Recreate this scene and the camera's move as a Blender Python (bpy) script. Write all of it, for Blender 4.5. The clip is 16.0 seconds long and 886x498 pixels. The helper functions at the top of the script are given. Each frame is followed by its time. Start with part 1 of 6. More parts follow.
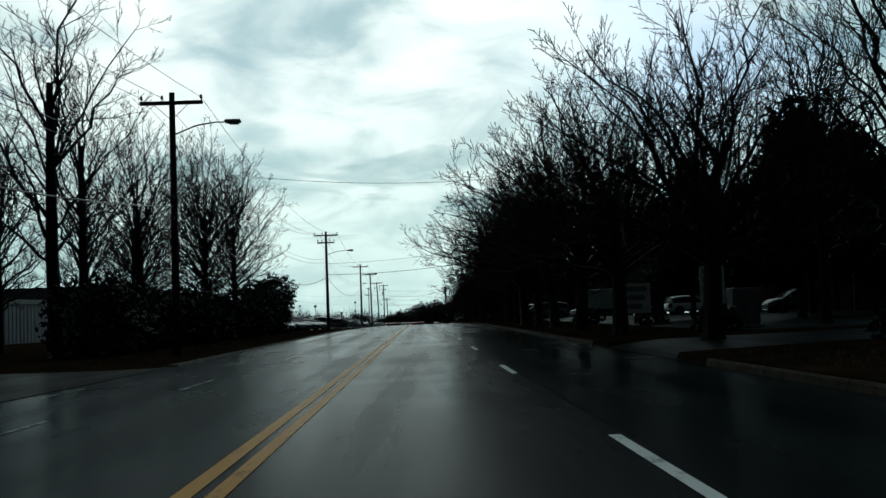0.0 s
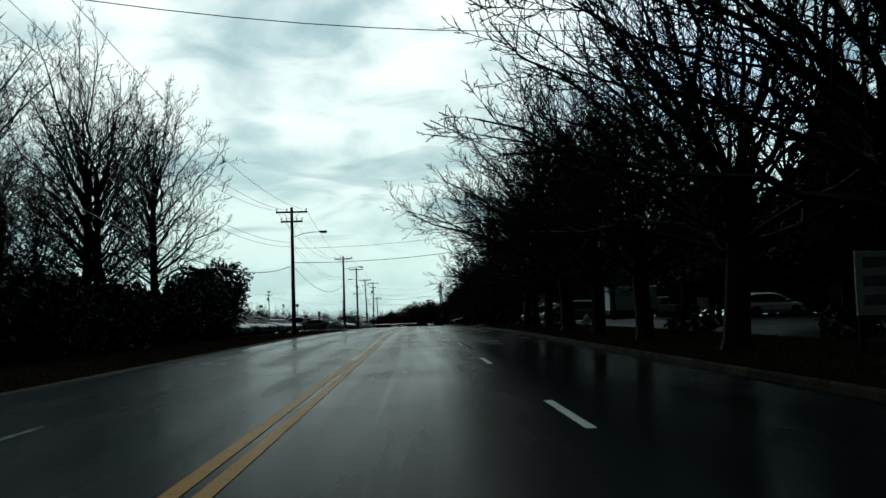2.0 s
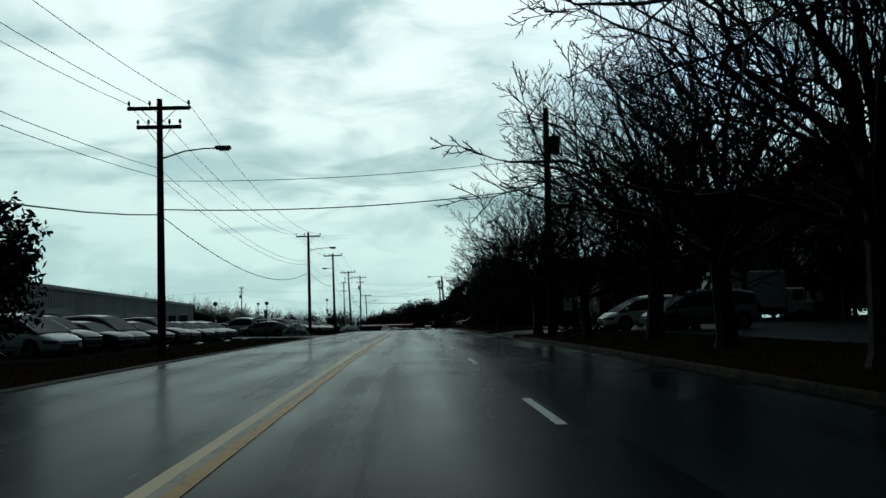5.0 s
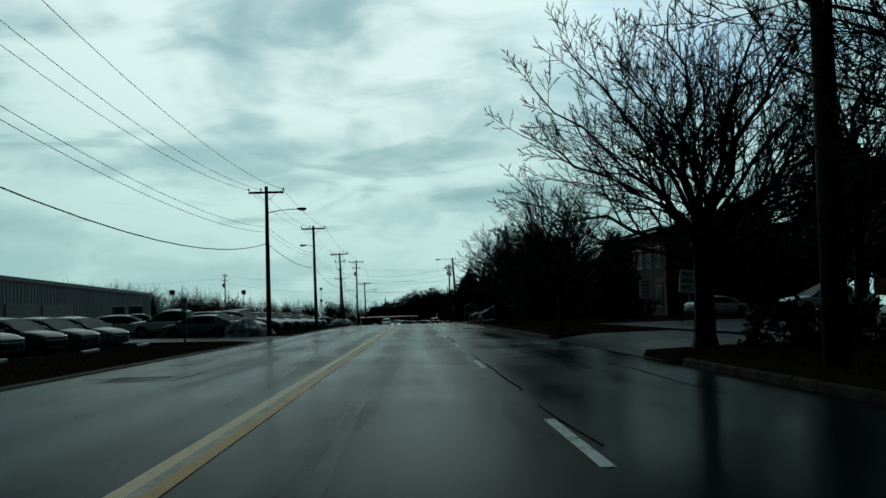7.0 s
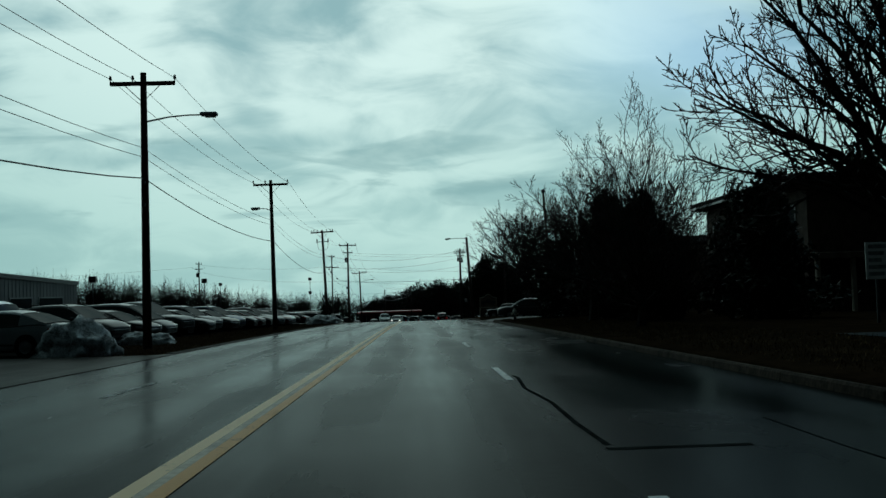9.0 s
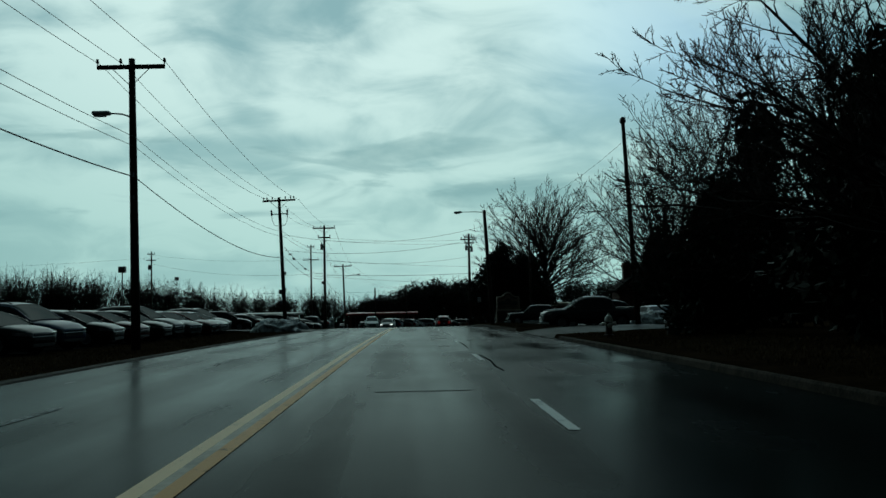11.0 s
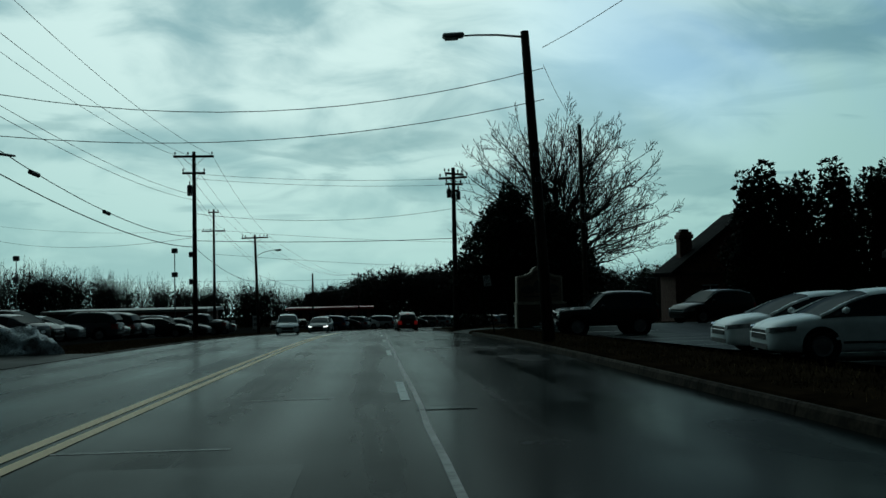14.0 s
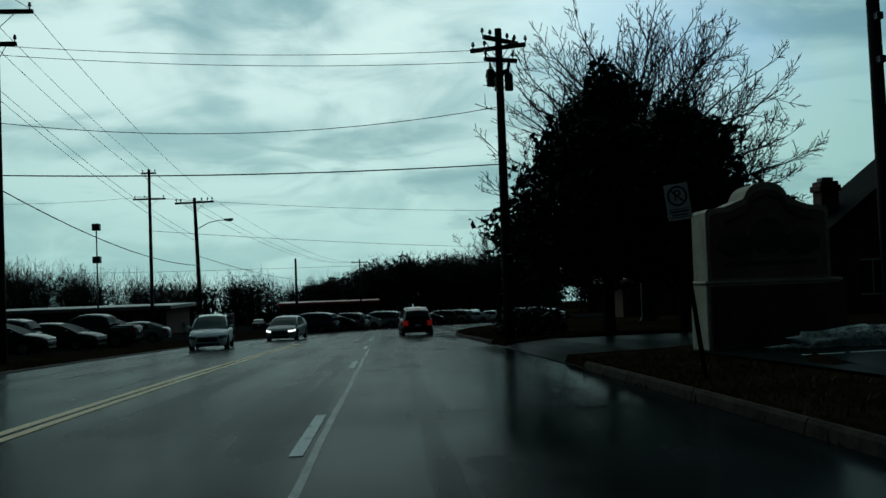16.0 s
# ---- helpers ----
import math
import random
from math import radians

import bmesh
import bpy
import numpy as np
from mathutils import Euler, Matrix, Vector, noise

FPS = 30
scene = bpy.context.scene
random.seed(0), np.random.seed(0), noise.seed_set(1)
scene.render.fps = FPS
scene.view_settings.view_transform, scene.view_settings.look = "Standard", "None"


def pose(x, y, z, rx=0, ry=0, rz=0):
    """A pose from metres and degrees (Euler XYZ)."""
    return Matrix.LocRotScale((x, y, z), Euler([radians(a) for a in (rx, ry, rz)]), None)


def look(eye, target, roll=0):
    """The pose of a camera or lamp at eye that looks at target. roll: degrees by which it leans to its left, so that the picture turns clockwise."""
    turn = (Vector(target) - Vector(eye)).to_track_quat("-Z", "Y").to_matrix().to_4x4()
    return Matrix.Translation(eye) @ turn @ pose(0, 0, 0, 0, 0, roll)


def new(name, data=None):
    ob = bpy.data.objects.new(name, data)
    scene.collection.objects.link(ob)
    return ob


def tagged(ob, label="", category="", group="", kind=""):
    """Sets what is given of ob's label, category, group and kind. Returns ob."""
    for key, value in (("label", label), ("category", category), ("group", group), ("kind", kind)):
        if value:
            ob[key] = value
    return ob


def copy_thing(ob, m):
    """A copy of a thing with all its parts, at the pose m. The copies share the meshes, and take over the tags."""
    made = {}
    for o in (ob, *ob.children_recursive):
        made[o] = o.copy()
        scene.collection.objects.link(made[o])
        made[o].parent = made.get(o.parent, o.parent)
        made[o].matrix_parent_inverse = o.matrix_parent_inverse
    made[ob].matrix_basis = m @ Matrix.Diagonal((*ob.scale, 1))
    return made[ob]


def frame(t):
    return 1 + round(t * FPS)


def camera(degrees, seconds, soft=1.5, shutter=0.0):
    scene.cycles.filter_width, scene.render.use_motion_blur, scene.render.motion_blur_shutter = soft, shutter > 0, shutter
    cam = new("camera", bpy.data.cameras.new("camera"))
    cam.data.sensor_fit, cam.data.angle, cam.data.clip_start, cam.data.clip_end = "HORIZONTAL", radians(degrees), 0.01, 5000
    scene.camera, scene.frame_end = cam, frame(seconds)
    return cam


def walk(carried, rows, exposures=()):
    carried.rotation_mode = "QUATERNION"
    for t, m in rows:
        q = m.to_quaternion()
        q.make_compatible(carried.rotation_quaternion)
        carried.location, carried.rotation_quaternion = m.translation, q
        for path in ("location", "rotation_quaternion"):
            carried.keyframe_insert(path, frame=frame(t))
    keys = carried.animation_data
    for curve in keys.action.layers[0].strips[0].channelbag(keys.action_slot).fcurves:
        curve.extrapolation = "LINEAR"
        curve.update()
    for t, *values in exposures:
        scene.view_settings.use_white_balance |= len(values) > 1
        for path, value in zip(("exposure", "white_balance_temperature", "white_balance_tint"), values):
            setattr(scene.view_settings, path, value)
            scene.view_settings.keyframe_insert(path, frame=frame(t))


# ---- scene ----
cam = camera(51.06, 16.0, soft=1.5, shutter=0.0)
PATH = [  # seconds, x, y, z, tilt, lean, turn
    (0, 1.567, -0.000, 0.807, 3.382, 2.183, -1.366),
    (0.5, 1.570, 4.970, 0.745, 3.343, 2.066, -1.517),
    (1, 1.576, 10.030, 0.681, 3.309, 1.951, -1.675),
    (1.5, 1.580, 15.250, 0.616, 3.316, 1.840, -1.779),
    (2, 1.580, 20.706, 0.562, 3.431, 1.738, -1.807),
    (2.5, 1.582, 26.389, 0.504, 3.394, 1.641, -1.783),
    (3, 1.611, 32.254, 0.441, 3.307, 1.592, -1.898),
    (3.5, 1.645, 38.222, 0.380, 3.305, 1.577, -1.993),
    (4, 1.681, 44.284, 0.324, 3.441, 1.585, -2.037),
    (4.8, 1.750, 54.344, 0.235, 3.450, 1.612, -2.071),
    (5.6, 1.828, 64.834, 0.139, 3.259, 1.653, -2.046),
    (6.5, 1.904, 77.108, 0.003, 2.989, 1.706, -1.893),
    (7, 1.937, 84.135, -0.094, 2.873, 1.738, -1.739),
    (7.5, 1.954, 91.229, -0.206, 2.808, 1.771, -1.622),
    (8, 1.947, 98.319, -0.323, 2.732, 1.791, -1.525),
    (8.5, 1.928, 105.438, -0.443, 2.589, 1.787, -1.531),
    (9.3, 1.868, 117.127, -0.648, 2.499, 1.589, -1.513),
    (10.1, 1.796, 129.144, -0.861, 2.548, 1.264, -1.530),
    (11, 1.787, 142.936, -1.107, 2.610, 1.096, -1.803),
    (11.5, 1.832, 150.698, -1.252, 2.577, 1.165, -2.115),
    (12, 1.925, 158.413, -1.401, 2.431, 1.199, -2.521),
    (12.5, 2.101, 165.964, -1.565, 2.470, 1.175, -2.988),
    (13, 2.336, 173.383, -1.732, 2.477, 1.159, -3.455),
    (13.5, 2.638, 181.062, -1.892, 2.380, 1.167, -3.966),
    (14, 2.946, 188.805, -2.069, 2.187, 1.142, -4.249),
    (14.5, 3.273, 196.279, -2.250, 2.251, 1.196, -4.219),
    (15, 3.603, 203.581, -2.440, 2.148, 1.328, -4.174),
    (15.5, 3.869, 210.440, -2.612, 1.880, 1.594, -3.894),
    (16, 4.117, 217.236, -2.797, 1.754, 2.018, -3.545),
]
EXPOSURE = [(0.0, 0.34, 6450, 17), (4.2, 0.28, 6380, 14), (6.3, 0.05, 6150, 8), (8.7, -0.06, 6050, 3), (11.0, -0.14, 5950, 0), (16.0, -0.08, 5950, 2)]
walk(cam, [(t, pose(x, y, z, 90 + tilt, lean, turn)) for t, x, y, z, tilt, lean, turn in PATH], EXPOSURE)

# ---- sky and sun ----
SUN = Vector((-0.06, 0.88, 0.47)).normalized()  # behind cloud, ahead of the road
world = bpy.data.worlds.new("sky")
scene.world = world
world.use_nodes = True


class Nodes:
    """Short names for building a node tree."""

    def __init__(self, tree):
        self.t = tree

    def n(self, kind, **kw):
        node = self.t.nodes.new(kind)
        for k, val in kw.items():
            if k == "op":
                node.operation = val
            elif k == "blend":
                node.blend_type = val
            elif k == "dtype":
                node.data_type = val
        return node

    def link(self, a, b):
        if isinstance(a, (int, float)):
            b.default_value = a
        elif isinstance(a, tuple):
            b.default_value = a if len(a) == len(b.default_value) else (*a, 1)
        else:
            self.t.links.new(a, b)

    def math(self, op, a, b=0.0, clamp=False):
        m = self.n("ShaderNodeMath", op=op)
        m.use_clamp = clamp
        self.link(a, m.inputs[0])
        self.link(b, m.inputs[1])
        return m.outputs[0]

    def vec(self, op, a, b):
        m = self.n("ShaderNodeVectorMath", op=op)
        self.link(a, m.inputs[0])
        self.link(b, m.inputs[1])
        return m.outputs["Value"] if op == "DOT_PRODUCT" else m.outputs[0]

    def noise(self, co, scale, detail=4.0, rough=0.55, distort=0.0):
        m = self.n("ShaderNodeTexNoise")
        if co is not None:
            self.link(co, m.inputs["Vector"])
        m.inputs["Scale"].default_value, m.inputs["Detail"].default_value = scale, detail
        m.inputs["Roughness"].default_value, m.inputs["Distortion"].default_value = rough, distort
        return m.outputs[0]

    def ramp(self, fac, lo, hi, a=0.0, b=1.0, smooth=True):
        m = self.n("ShaderNodeMapRange")
        m.interpolation_type = "SMOOTHSTEP" if smooth else "LINEAR"
        self.link(fac, m.inputs[0])
        for i, val in enumerate((lo, hi, a, b)):
            m.inputs[1 + i].default_value = val
        return m.outputs[0]

    def mix(self, fac, a, b, blend="MIX"):
        m = self.n("ShaderNodeMix", dtype="RGBA", blend=blend)
        self.link(fac, m.inputs[0])
        self.link(a, m.inputs[6])
        self.link(b, m.inputs[7])
        return m.outputs[2]

    def scale(self, co, xyz):
        m = self.n("ShaderNodeMapping")
        self.link(co, m.inputs[0])
        m.inputs["Scale"].default_value = xyz
        return m.outputs[0]


k = Nodes(world.node_tree)
bg = world.node_tree.nodes["Background"]
way = k.n("ShaderNodeTexCoord").outputs["Generated"]
split = k.n("ShaderNodeSeparateXYZ")
k.link(way, split.inputs[0])
up = k.math("MAXIMUM", split.outputs[2], 0.0)
# cloud deck: the view direction met with a plane overhead
den = k.math("ADD", up, 0.42)
flat = k.n("ShaderNodeCombineXYZ")
k.link(k.math("DIVIDE", split.outputs[0], den), flat.inputs[0])
k.link(k.math("DIVIDE", split.outputs[1], den), flat.inputs[1])
deck = k.scale(flat.outputs[0], (0.75, 1.0, 1.0))
big = k.noise(deck, 2.1, 3, 0.5, 0.7)
small = k.noise(deck, 6.5, 5, 0.55, 0.6)
toward = k.vec("DOT_PRODUCT", way, tuple(SUN))
glow = k.ramp(toward, 0.78, 1.0)
cloud = k.math("ADD", k.math("MULTIPLY", big, 0.66), k.math("MULTIPLY", small, 0.34))
cloud = k.math("ADD", cloud, k.math("MULTIPLY", glow, 0.015))
sky = k.n("ShaderNodeTexSky")
sky.sky_type, sky.sun_disc = "NISHITA", False
sky.sun_elevation, sky.sun_rotation = math.asin(SUN.z), math.atan2(SUN.x, SUN.y)
blue = k.mix(1.0, sky.outputs[0], (0.055, 0.075, 0.085, 1), "MULTIPLY")
white = k.mix(glow, (0.42, 0.64, 0.605, 1), (0.84, 0.99, 0.92, 1))
grey = k.mix(glow, (0.19, 0.35, 0.385, 1), (0.34, 0.52, 0.53, 1))
body = k.mix(k.ramp(cloud, 0.41, 0.58), grey, white)
low = k.ramp(up, 0.02, 0.26, 0.4, 1.0)
body = k.mix(low, k.mix(glow, (0.47, 0.70, 0.615, 1), (0.60, 0.83, 0.74, 1)), body)
# thin grey scud drawn out along the horizon
wisp = k.noise(k.scale(way, (5.0, 5.0, 30.0)), 1.0, 4, 0.5, 0.8)
wisp = k.math("MULTIPLY", k.ramp(wisp, 0.54, 0.68), k.math("MULTIPLY", k.ramp(up, 0.03, 0.07), k.ramp(up, 0.13, 0.24, 1.0, 0.0)))
body = k.mix(k.math("MULTIPLY", wisp, 0.55), body, (0.25, 0.42, 0.42, 1))
# breaks in the cloud, towards the right
side = k.ramp(split.outputs[0], 0.06, 0.34)
gap = k.math("MULTIPLY", k.math("MULTIPLY", k.ramp(k.noise(deck, 0.9, 5, 0.55, 0.8), 0.40, 0.56), side), k.ramp(up, 0.09, 0.24))
body = k.mix(k.math("MULTIPLY", gap, 0.85), body, blue)
# the unseen sky away from the sun is dimmed, to darken the near surfaces
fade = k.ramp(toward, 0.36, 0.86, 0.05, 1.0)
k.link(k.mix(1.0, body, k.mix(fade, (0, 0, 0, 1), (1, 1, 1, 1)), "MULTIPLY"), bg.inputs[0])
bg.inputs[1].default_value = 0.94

sun = new("sun", bpy.data.lights.new("sun", "SUN"))
sun.data.energy, sun.data.angle, sun.data.color = 0.28, radians(46), (0.82, 1.0, 0.93)
sun.matrix_world = look(SUN * 60, (0, 0, 0))

# ---- materials ----
def material(name, rough=0.8, metal=0.0, spec=0.5, coat=0.0):
    m = bpy.data.materials.new(name)
    m.use_nodes = True
    kk = Nodes(m.node_tree)
    b = m.node_tree.nodes["Principled BSDF"]
    b.inputs["Roughness"].default_value, b.inputs["Metallic"].default_value = rough, metal
    b.inputs["Specular IOR Level"].default_value, b.inputs["Coat Weight"].default_value = spec, coat
    return m, kk, b


def place(kk):
    g = kk.n("ShaderNodeNewGeometry")
    return g.outputs["Position"]


def bump(kk, b, height, strength, distance):
    m = kk.n("ShaderNodeBump")
    m.inputs["Strength"].default_value, m.inputs["Distance"].default_value = strength, distance
    kk.link(height, m.inputs["Height"])
    kk.link(m.outputs[0], b.inputs["Normal"])


def plain(name, a, b_col, scale, rough=0.7, metal=0.0, spec=0.5, relief=0.0, coat=0.0, stretch=(1, 1, 1), vary=0.0):
    """Two-tone surface with a coarse and a fine variation."""
    m, kk, b = material(name, rough, metal, spec, coat)
    co = kk.scale(place(kk), stretch)
    f = kk.math("ADD", kk.math("MULTIPLY", kk.noise(co, scale, 5), 0.6), kk.math("MULTIPLY", kk.noise(co, scale * 7, 3), 0.4))
    col = kk.mix(kk.ramp(f, 0.35, 0.65), (*a, 1), (*b_col, 1))
    if vary:
        info = kk.n("ShaderNodeObjectInfo")
        v = kk.ramp(info.outputs["Random"], 0, 1, 1 - vary, 1 + vary, False)
        m2 = kk.n("ShaderNodeVectorMath", op="SCALE")
        kk.link(col, m2.inputs[0])
        kk.link(v, m2.inputs[3])
        col = m2.outputs[0]
    kk.link(col, b.inputs["Base Color"])
    if relief:
        bump(kk, b, kk.noise(co, scale * 9, 4), 0.6, relief)
    return m


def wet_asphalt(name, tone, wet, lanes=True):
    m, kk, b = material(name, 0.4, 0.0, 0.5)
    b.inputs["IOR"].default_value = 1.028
    # teal cast of the wet sheen, put into this tint and the base colours
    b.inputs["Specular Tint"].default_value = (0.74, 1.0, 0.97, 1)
    co = place(kk)
    sp = kk.n("ShaderNodeSeparateXYZ")
    kk.link(co, sp.inputs[0])
    long_co = kk.scale(co, (1.0, 0.05, 1.0))
    streak = kk.noise(long_co, 1.1, 5, 0.6, 0.3)
    blot = kk.noise(co, 0.22, 5, 0.55, 0.4)
    grain = kk.noise(co, 55, 3, 0.7)
    f = kk.math("ADD", kk.math("MULTIPLY", streak, 0.55), kk.math("MULTIPLY", blot, 0.45))
    col = kk.mix(kk.ramp(f, 0.34, 0.66), (tone * 0.42, tone * 0.60, tone * 0.58, 1), (tone * 1.0, tone * 1.35, tone * 1.28, 1))
    col = kk.mix(kk.ramp(grain, 0.5, 0.8, 0.0, 0.4), col, (tone * 2.2, tone * 2.2, tone * 2.1, 1))
    rough = kk.ramp(f, 0.34, 0.66, wet + 0.13, wet + 0.02)
    if lanes:
        # wheel paths hold a thinner, glossier film
        wave = kk.math("SINE", kk.math("MULTIPLY", kk.math("ADD", sp.outputs[0], 0.15), 2 * math.pi / 1.75))
        rough = kk.math("SUBTRACT", rough, kk.math("MULTIPLY", wave, 0.035))
        # water stands in the kerb lane
        pool = kk.math("MULTIPLY", kk.ramp(sp.outputs[0], 3.2, 4.6), kk.ramp(blot, 0.36, 0.56))
        rough = kk.math("SUBTRACT", rough, kk.math("MULTIPLY", pool, 0.075))
        col = kk.mix(kk.ramp(wave, 0.2, 1.0, 0.0, 0.3), col, (tone * 0.6, tone * 0.62, tone * 0.64, 1))
        # the oncoming lanes are worn paler, with sky sheen put into the colour
        pale_lanes = kk.ramp(kk.math("ADD", sp.outputs[0], kk.math("MULTIPLY", streak, 0.3)), -0.25, 0.35, 1.0, 0.0)
        col = kk.mix(kk.math("MULTIPLY", pale_lanes, 0.85), col, kk.mix(kk.ramp(f, 0.34, 0.66), (0.021, 0.027, 0.029, 1), (0.040, 0.049, 0.051, 1)))
    kk.link(col, b.inputs["Base Color"])
    kk.link(rough, b.inputs["Roughness"])
    bump(kk, b, kk.math("ADD", kk.math("MULTIPLY", grain, 0.5), kk.noise(co, 9, 4)), 0.22, 0.006)
    return m


M = {}
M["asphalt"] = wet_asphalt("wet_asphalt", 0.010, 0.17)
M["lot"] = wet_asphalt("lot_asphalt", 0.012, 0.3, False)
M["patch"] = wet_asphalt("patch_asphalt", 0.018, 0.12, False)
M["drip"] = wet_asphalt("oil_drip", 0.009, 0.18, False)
M["yard"] = plain("wet_gravel", (0.007, 0.007, 0.007), (0.02, 0.019, 0.018), 1.1, 0.9, spec=0.0, relief=0.02)
M["tar"] = plain("tar", (0.009, 0.010, 0.010), (0.024, 0.026, 0.026), 2.0, 0.6, spec=0.0)
M["soil"] = plain("wet_ground", (0.008, 0.0055, 0.0035), (0.022, 0.014, 0.008), 0.9, 0.95, spec=0.0, relief=0.02)
M["grass"] = plain("winter_grass", (0.040, 0.024, 0.011), (0.110, 0.070, 0.032), 1.2, 0.95, spec=0.05, vary=0.2)
M["kerb"] = plain("kerb_concrete", (0.014, 0.0105, 0.008), (0.052, 0.040, 0.030), 2.1, 0.85, spec=0.03, relief=0.004, vary=0.15)
M["kerb_old"] = plain("kerb_dirty", (0.012, 0.010, 0.008), (0.03, 0.025, 0.02), 1.3, 0.85, spec=0.05, relief=0.004, vary=0.2)
M["seal"] = plain("joint_seal", (0.06, 0.06, 0.06), (0.17, 0.17, 0.165), 2.4, 0.5, spec=0.1)
M["concrete"] = plain("concrete", (0.14, 0.13, 0.12), (0.24, 0.225, 0.21), 0.9, 0.6, relief=0.004)


def paint(name, a, worn):
    m, kk, b = material(name, 0.36, 0.0, 0.5)
    b.inputs["IOR"].default_value = 1.03
    co = place(kk)
    w = kk.math("ADD", kk.math("MULTIPLY", kk.noise(co, 3.0, 5, 0.65), 0.55), kk.math("MULTIPLY", kk.noise(co, 26, 3), 0.45))
    kk.link(kk.mix(kk.ramp(w, worn, worn + 0.16), (0.05, 0.05, 0.05, 1), (*a, 1)), b.inputs["Base Color"])
    bump(kk, b, kk.noise(co, 50, 3), 0.3, 0.004)
    return m


M["yellow"] = paint("yellow_road_paint", (0.52, 0.26, 0.08), 0.30)
M["cream"] = paint("worn_yellow_paint", (0.78, 0.58, 0.38), 0.27)
M["amber"] = paint("faded_yellow_paint", (0.58, 0.33, 0.15), 0.30)
M["gap_cream"] = plain("smeared_paint", (0.10, 0.082, 0.06), (0.34, 0.285, 0.20), 1.1, 0.55, spec=0.1)
M["old_cream"] = plain("old_paint", (0.07, 0.055, 0.038), (0.24, 0.19, 0.12), 1.4, 0.55, spec=0.1)
M["white"] = paint("white_road_paint", (0.6, 0.6, 0.58), 0.33)
M["faint"] = paint("worn_white_paint", (0.42, 0.43, 0.43), 0.45)
M["bark"] = plain("wet_bark", (0.010, 0.008, 0.007), (0.030, 0.024, 0.020), 2.5, 0.85, relief=0.01, stretch=(1, 1, 0.25), spec=0.12)
M["twig"] = plain("twig_bark", (0.012, 0.009, 0.008), (0.030, 0.022, 0.018), 1.5, 0.85, spec=0.12)
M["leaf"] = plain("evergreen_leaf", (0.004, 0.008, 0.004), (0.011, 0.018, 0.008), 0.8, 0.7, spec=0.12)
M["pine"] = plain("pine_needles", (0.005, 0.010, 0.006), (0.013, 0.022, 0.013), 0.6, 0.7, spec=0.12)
M["wood"] = plain("creosote_pole", (0.020, 0.015, 0.012), (0.055, 0.042, 0.033), 1.6, 0.8, relief=0.006, stretch=(6, 6, 0.35), spec=0.12)
M["steel"] = plain("galvanised_steel", (0.16, 0.165, 0.17), (0.28, 0.285, 0.29), 2.0, 0.45, 0.7)
M["dark_steel"] = plain("dark_steel", (0.02, 0.021, 0.023), (0.05, 0.052, 0.055), 2.0, 0.5, 0.4)
M["ceramic"] = plain("insulator_glaze", (0.03, 0.02, 0.018), (0.06, 0.045, 0.04), 6.0, 0.25)
M["rubber"] = plain("tyre_rubber", (0.006, 0.006, 0.006), (0.015, 0.015, 0.015), 5.0, 0.85, spec=0.1)
M["rim"] = plain("alloy_rim", (0.10, 0.10, 0.105), (0.2, 0.2, 0.205), 6.0, 0.4, 0.6)
M["wire"] = plain("cable_black", (0.008, 0.008, 0.008), (0.018, 0.018, 0.018), 3.0, 0.6)
M["trim"] = plain("black_plastic", (0.009, 0.009, 0.009), (0.02, 0.02, 0.02), 4.0, 0.6, spec=0.12)
M["arch"] = plain("matt_black", (0.004, 0.004, 0.004), (0.009, 0.009, 0.009), 4.0, 0.9, spec=0.0)
M["snow"] = plain("dirty_snow", (0.05, 0.048, 0.045), (0.66, 0.68, 0.70), 3.1, 0.7, relief=0.03)
M["metal_wall"] = plain("ribbed_sheet", (0.085, 0.09, 0.093), (0.15, 0.155, 0.158), 0.25, 0.6, 0.1, stretch=(1, 1, 0.2))
M["door_metal"] = plain("roller_door", (0.025, 0.026, 0.028), (0.05, 0.052, 0.055), 0.7, 0.5)
M["roof"] = plain("dark_shingle", (0.006, 0.0055, 0.0055), (0.015, 0.014, 0.0135), 1.5, 0.9, relief=0.01, spec=0.02)
M["brick"] = plain("red_brick_wall", (0.09, 0.045, 0.035), (0.17, 0.09, 0.07), 3.0, 0.85, relief=0.006, spec=0.12)
M["stucco"] = plain("tan_stucco", (0.30, 0.25, 0.20), (0.42, 0.36, 0.29), 1.8, 0.85, relief=0.006, spec=0.12)
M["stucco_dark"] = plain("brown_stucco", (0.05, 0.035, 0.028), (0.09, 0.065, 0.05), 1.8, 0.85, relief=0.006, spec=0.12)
M["panel_white"] = plain("white_panel", (0.55, 0.56, 0.57), (0.68, 0.69, 0.70), 0.8, 0.45)
M["sign_white"] = plain("sign_sheet", (0.55, 0.55, 0.54), (0.68, 0.68, 0.66), 1.5, 0.4)
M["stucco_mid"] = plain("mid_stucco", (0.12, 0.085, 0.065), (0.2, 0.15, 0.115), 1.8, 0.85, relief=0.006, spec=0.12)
M["sign_faded"] = plain("faded_ink", (0.12, 0.12, 0.12), (0.3, 0.3, 0.3), 5.0, 0.6)
M["sign_ink"] = plain("sign_ink", (0.015, 0.014, 0.014), (0.035, 0.032, 0.03), 3.0, 0.5)
M["lamp_lens"] = plain("lamp_lens", (0.35, 0.36, 0.35), (0.5, 0.5, 0.48), 3.0, 0.2)
M["hydrant"] = plain("hydrant_paint", (0.42, 0.40, 0.36), (0.6, 0.57, 0.52), 4.0, 0.45)
M["hydrant_body"] = plain("hydrant_iron", (0.03, 0.018, 0.014), (0.07, 0.045, 0.035), 4.0, 0.5, spec=0.1)
M["red_sheet"] = plain("red_fascia", (0.30, 0.02, 0.02), (0.42, 0.04, 0.035), 1.0, 0.5)


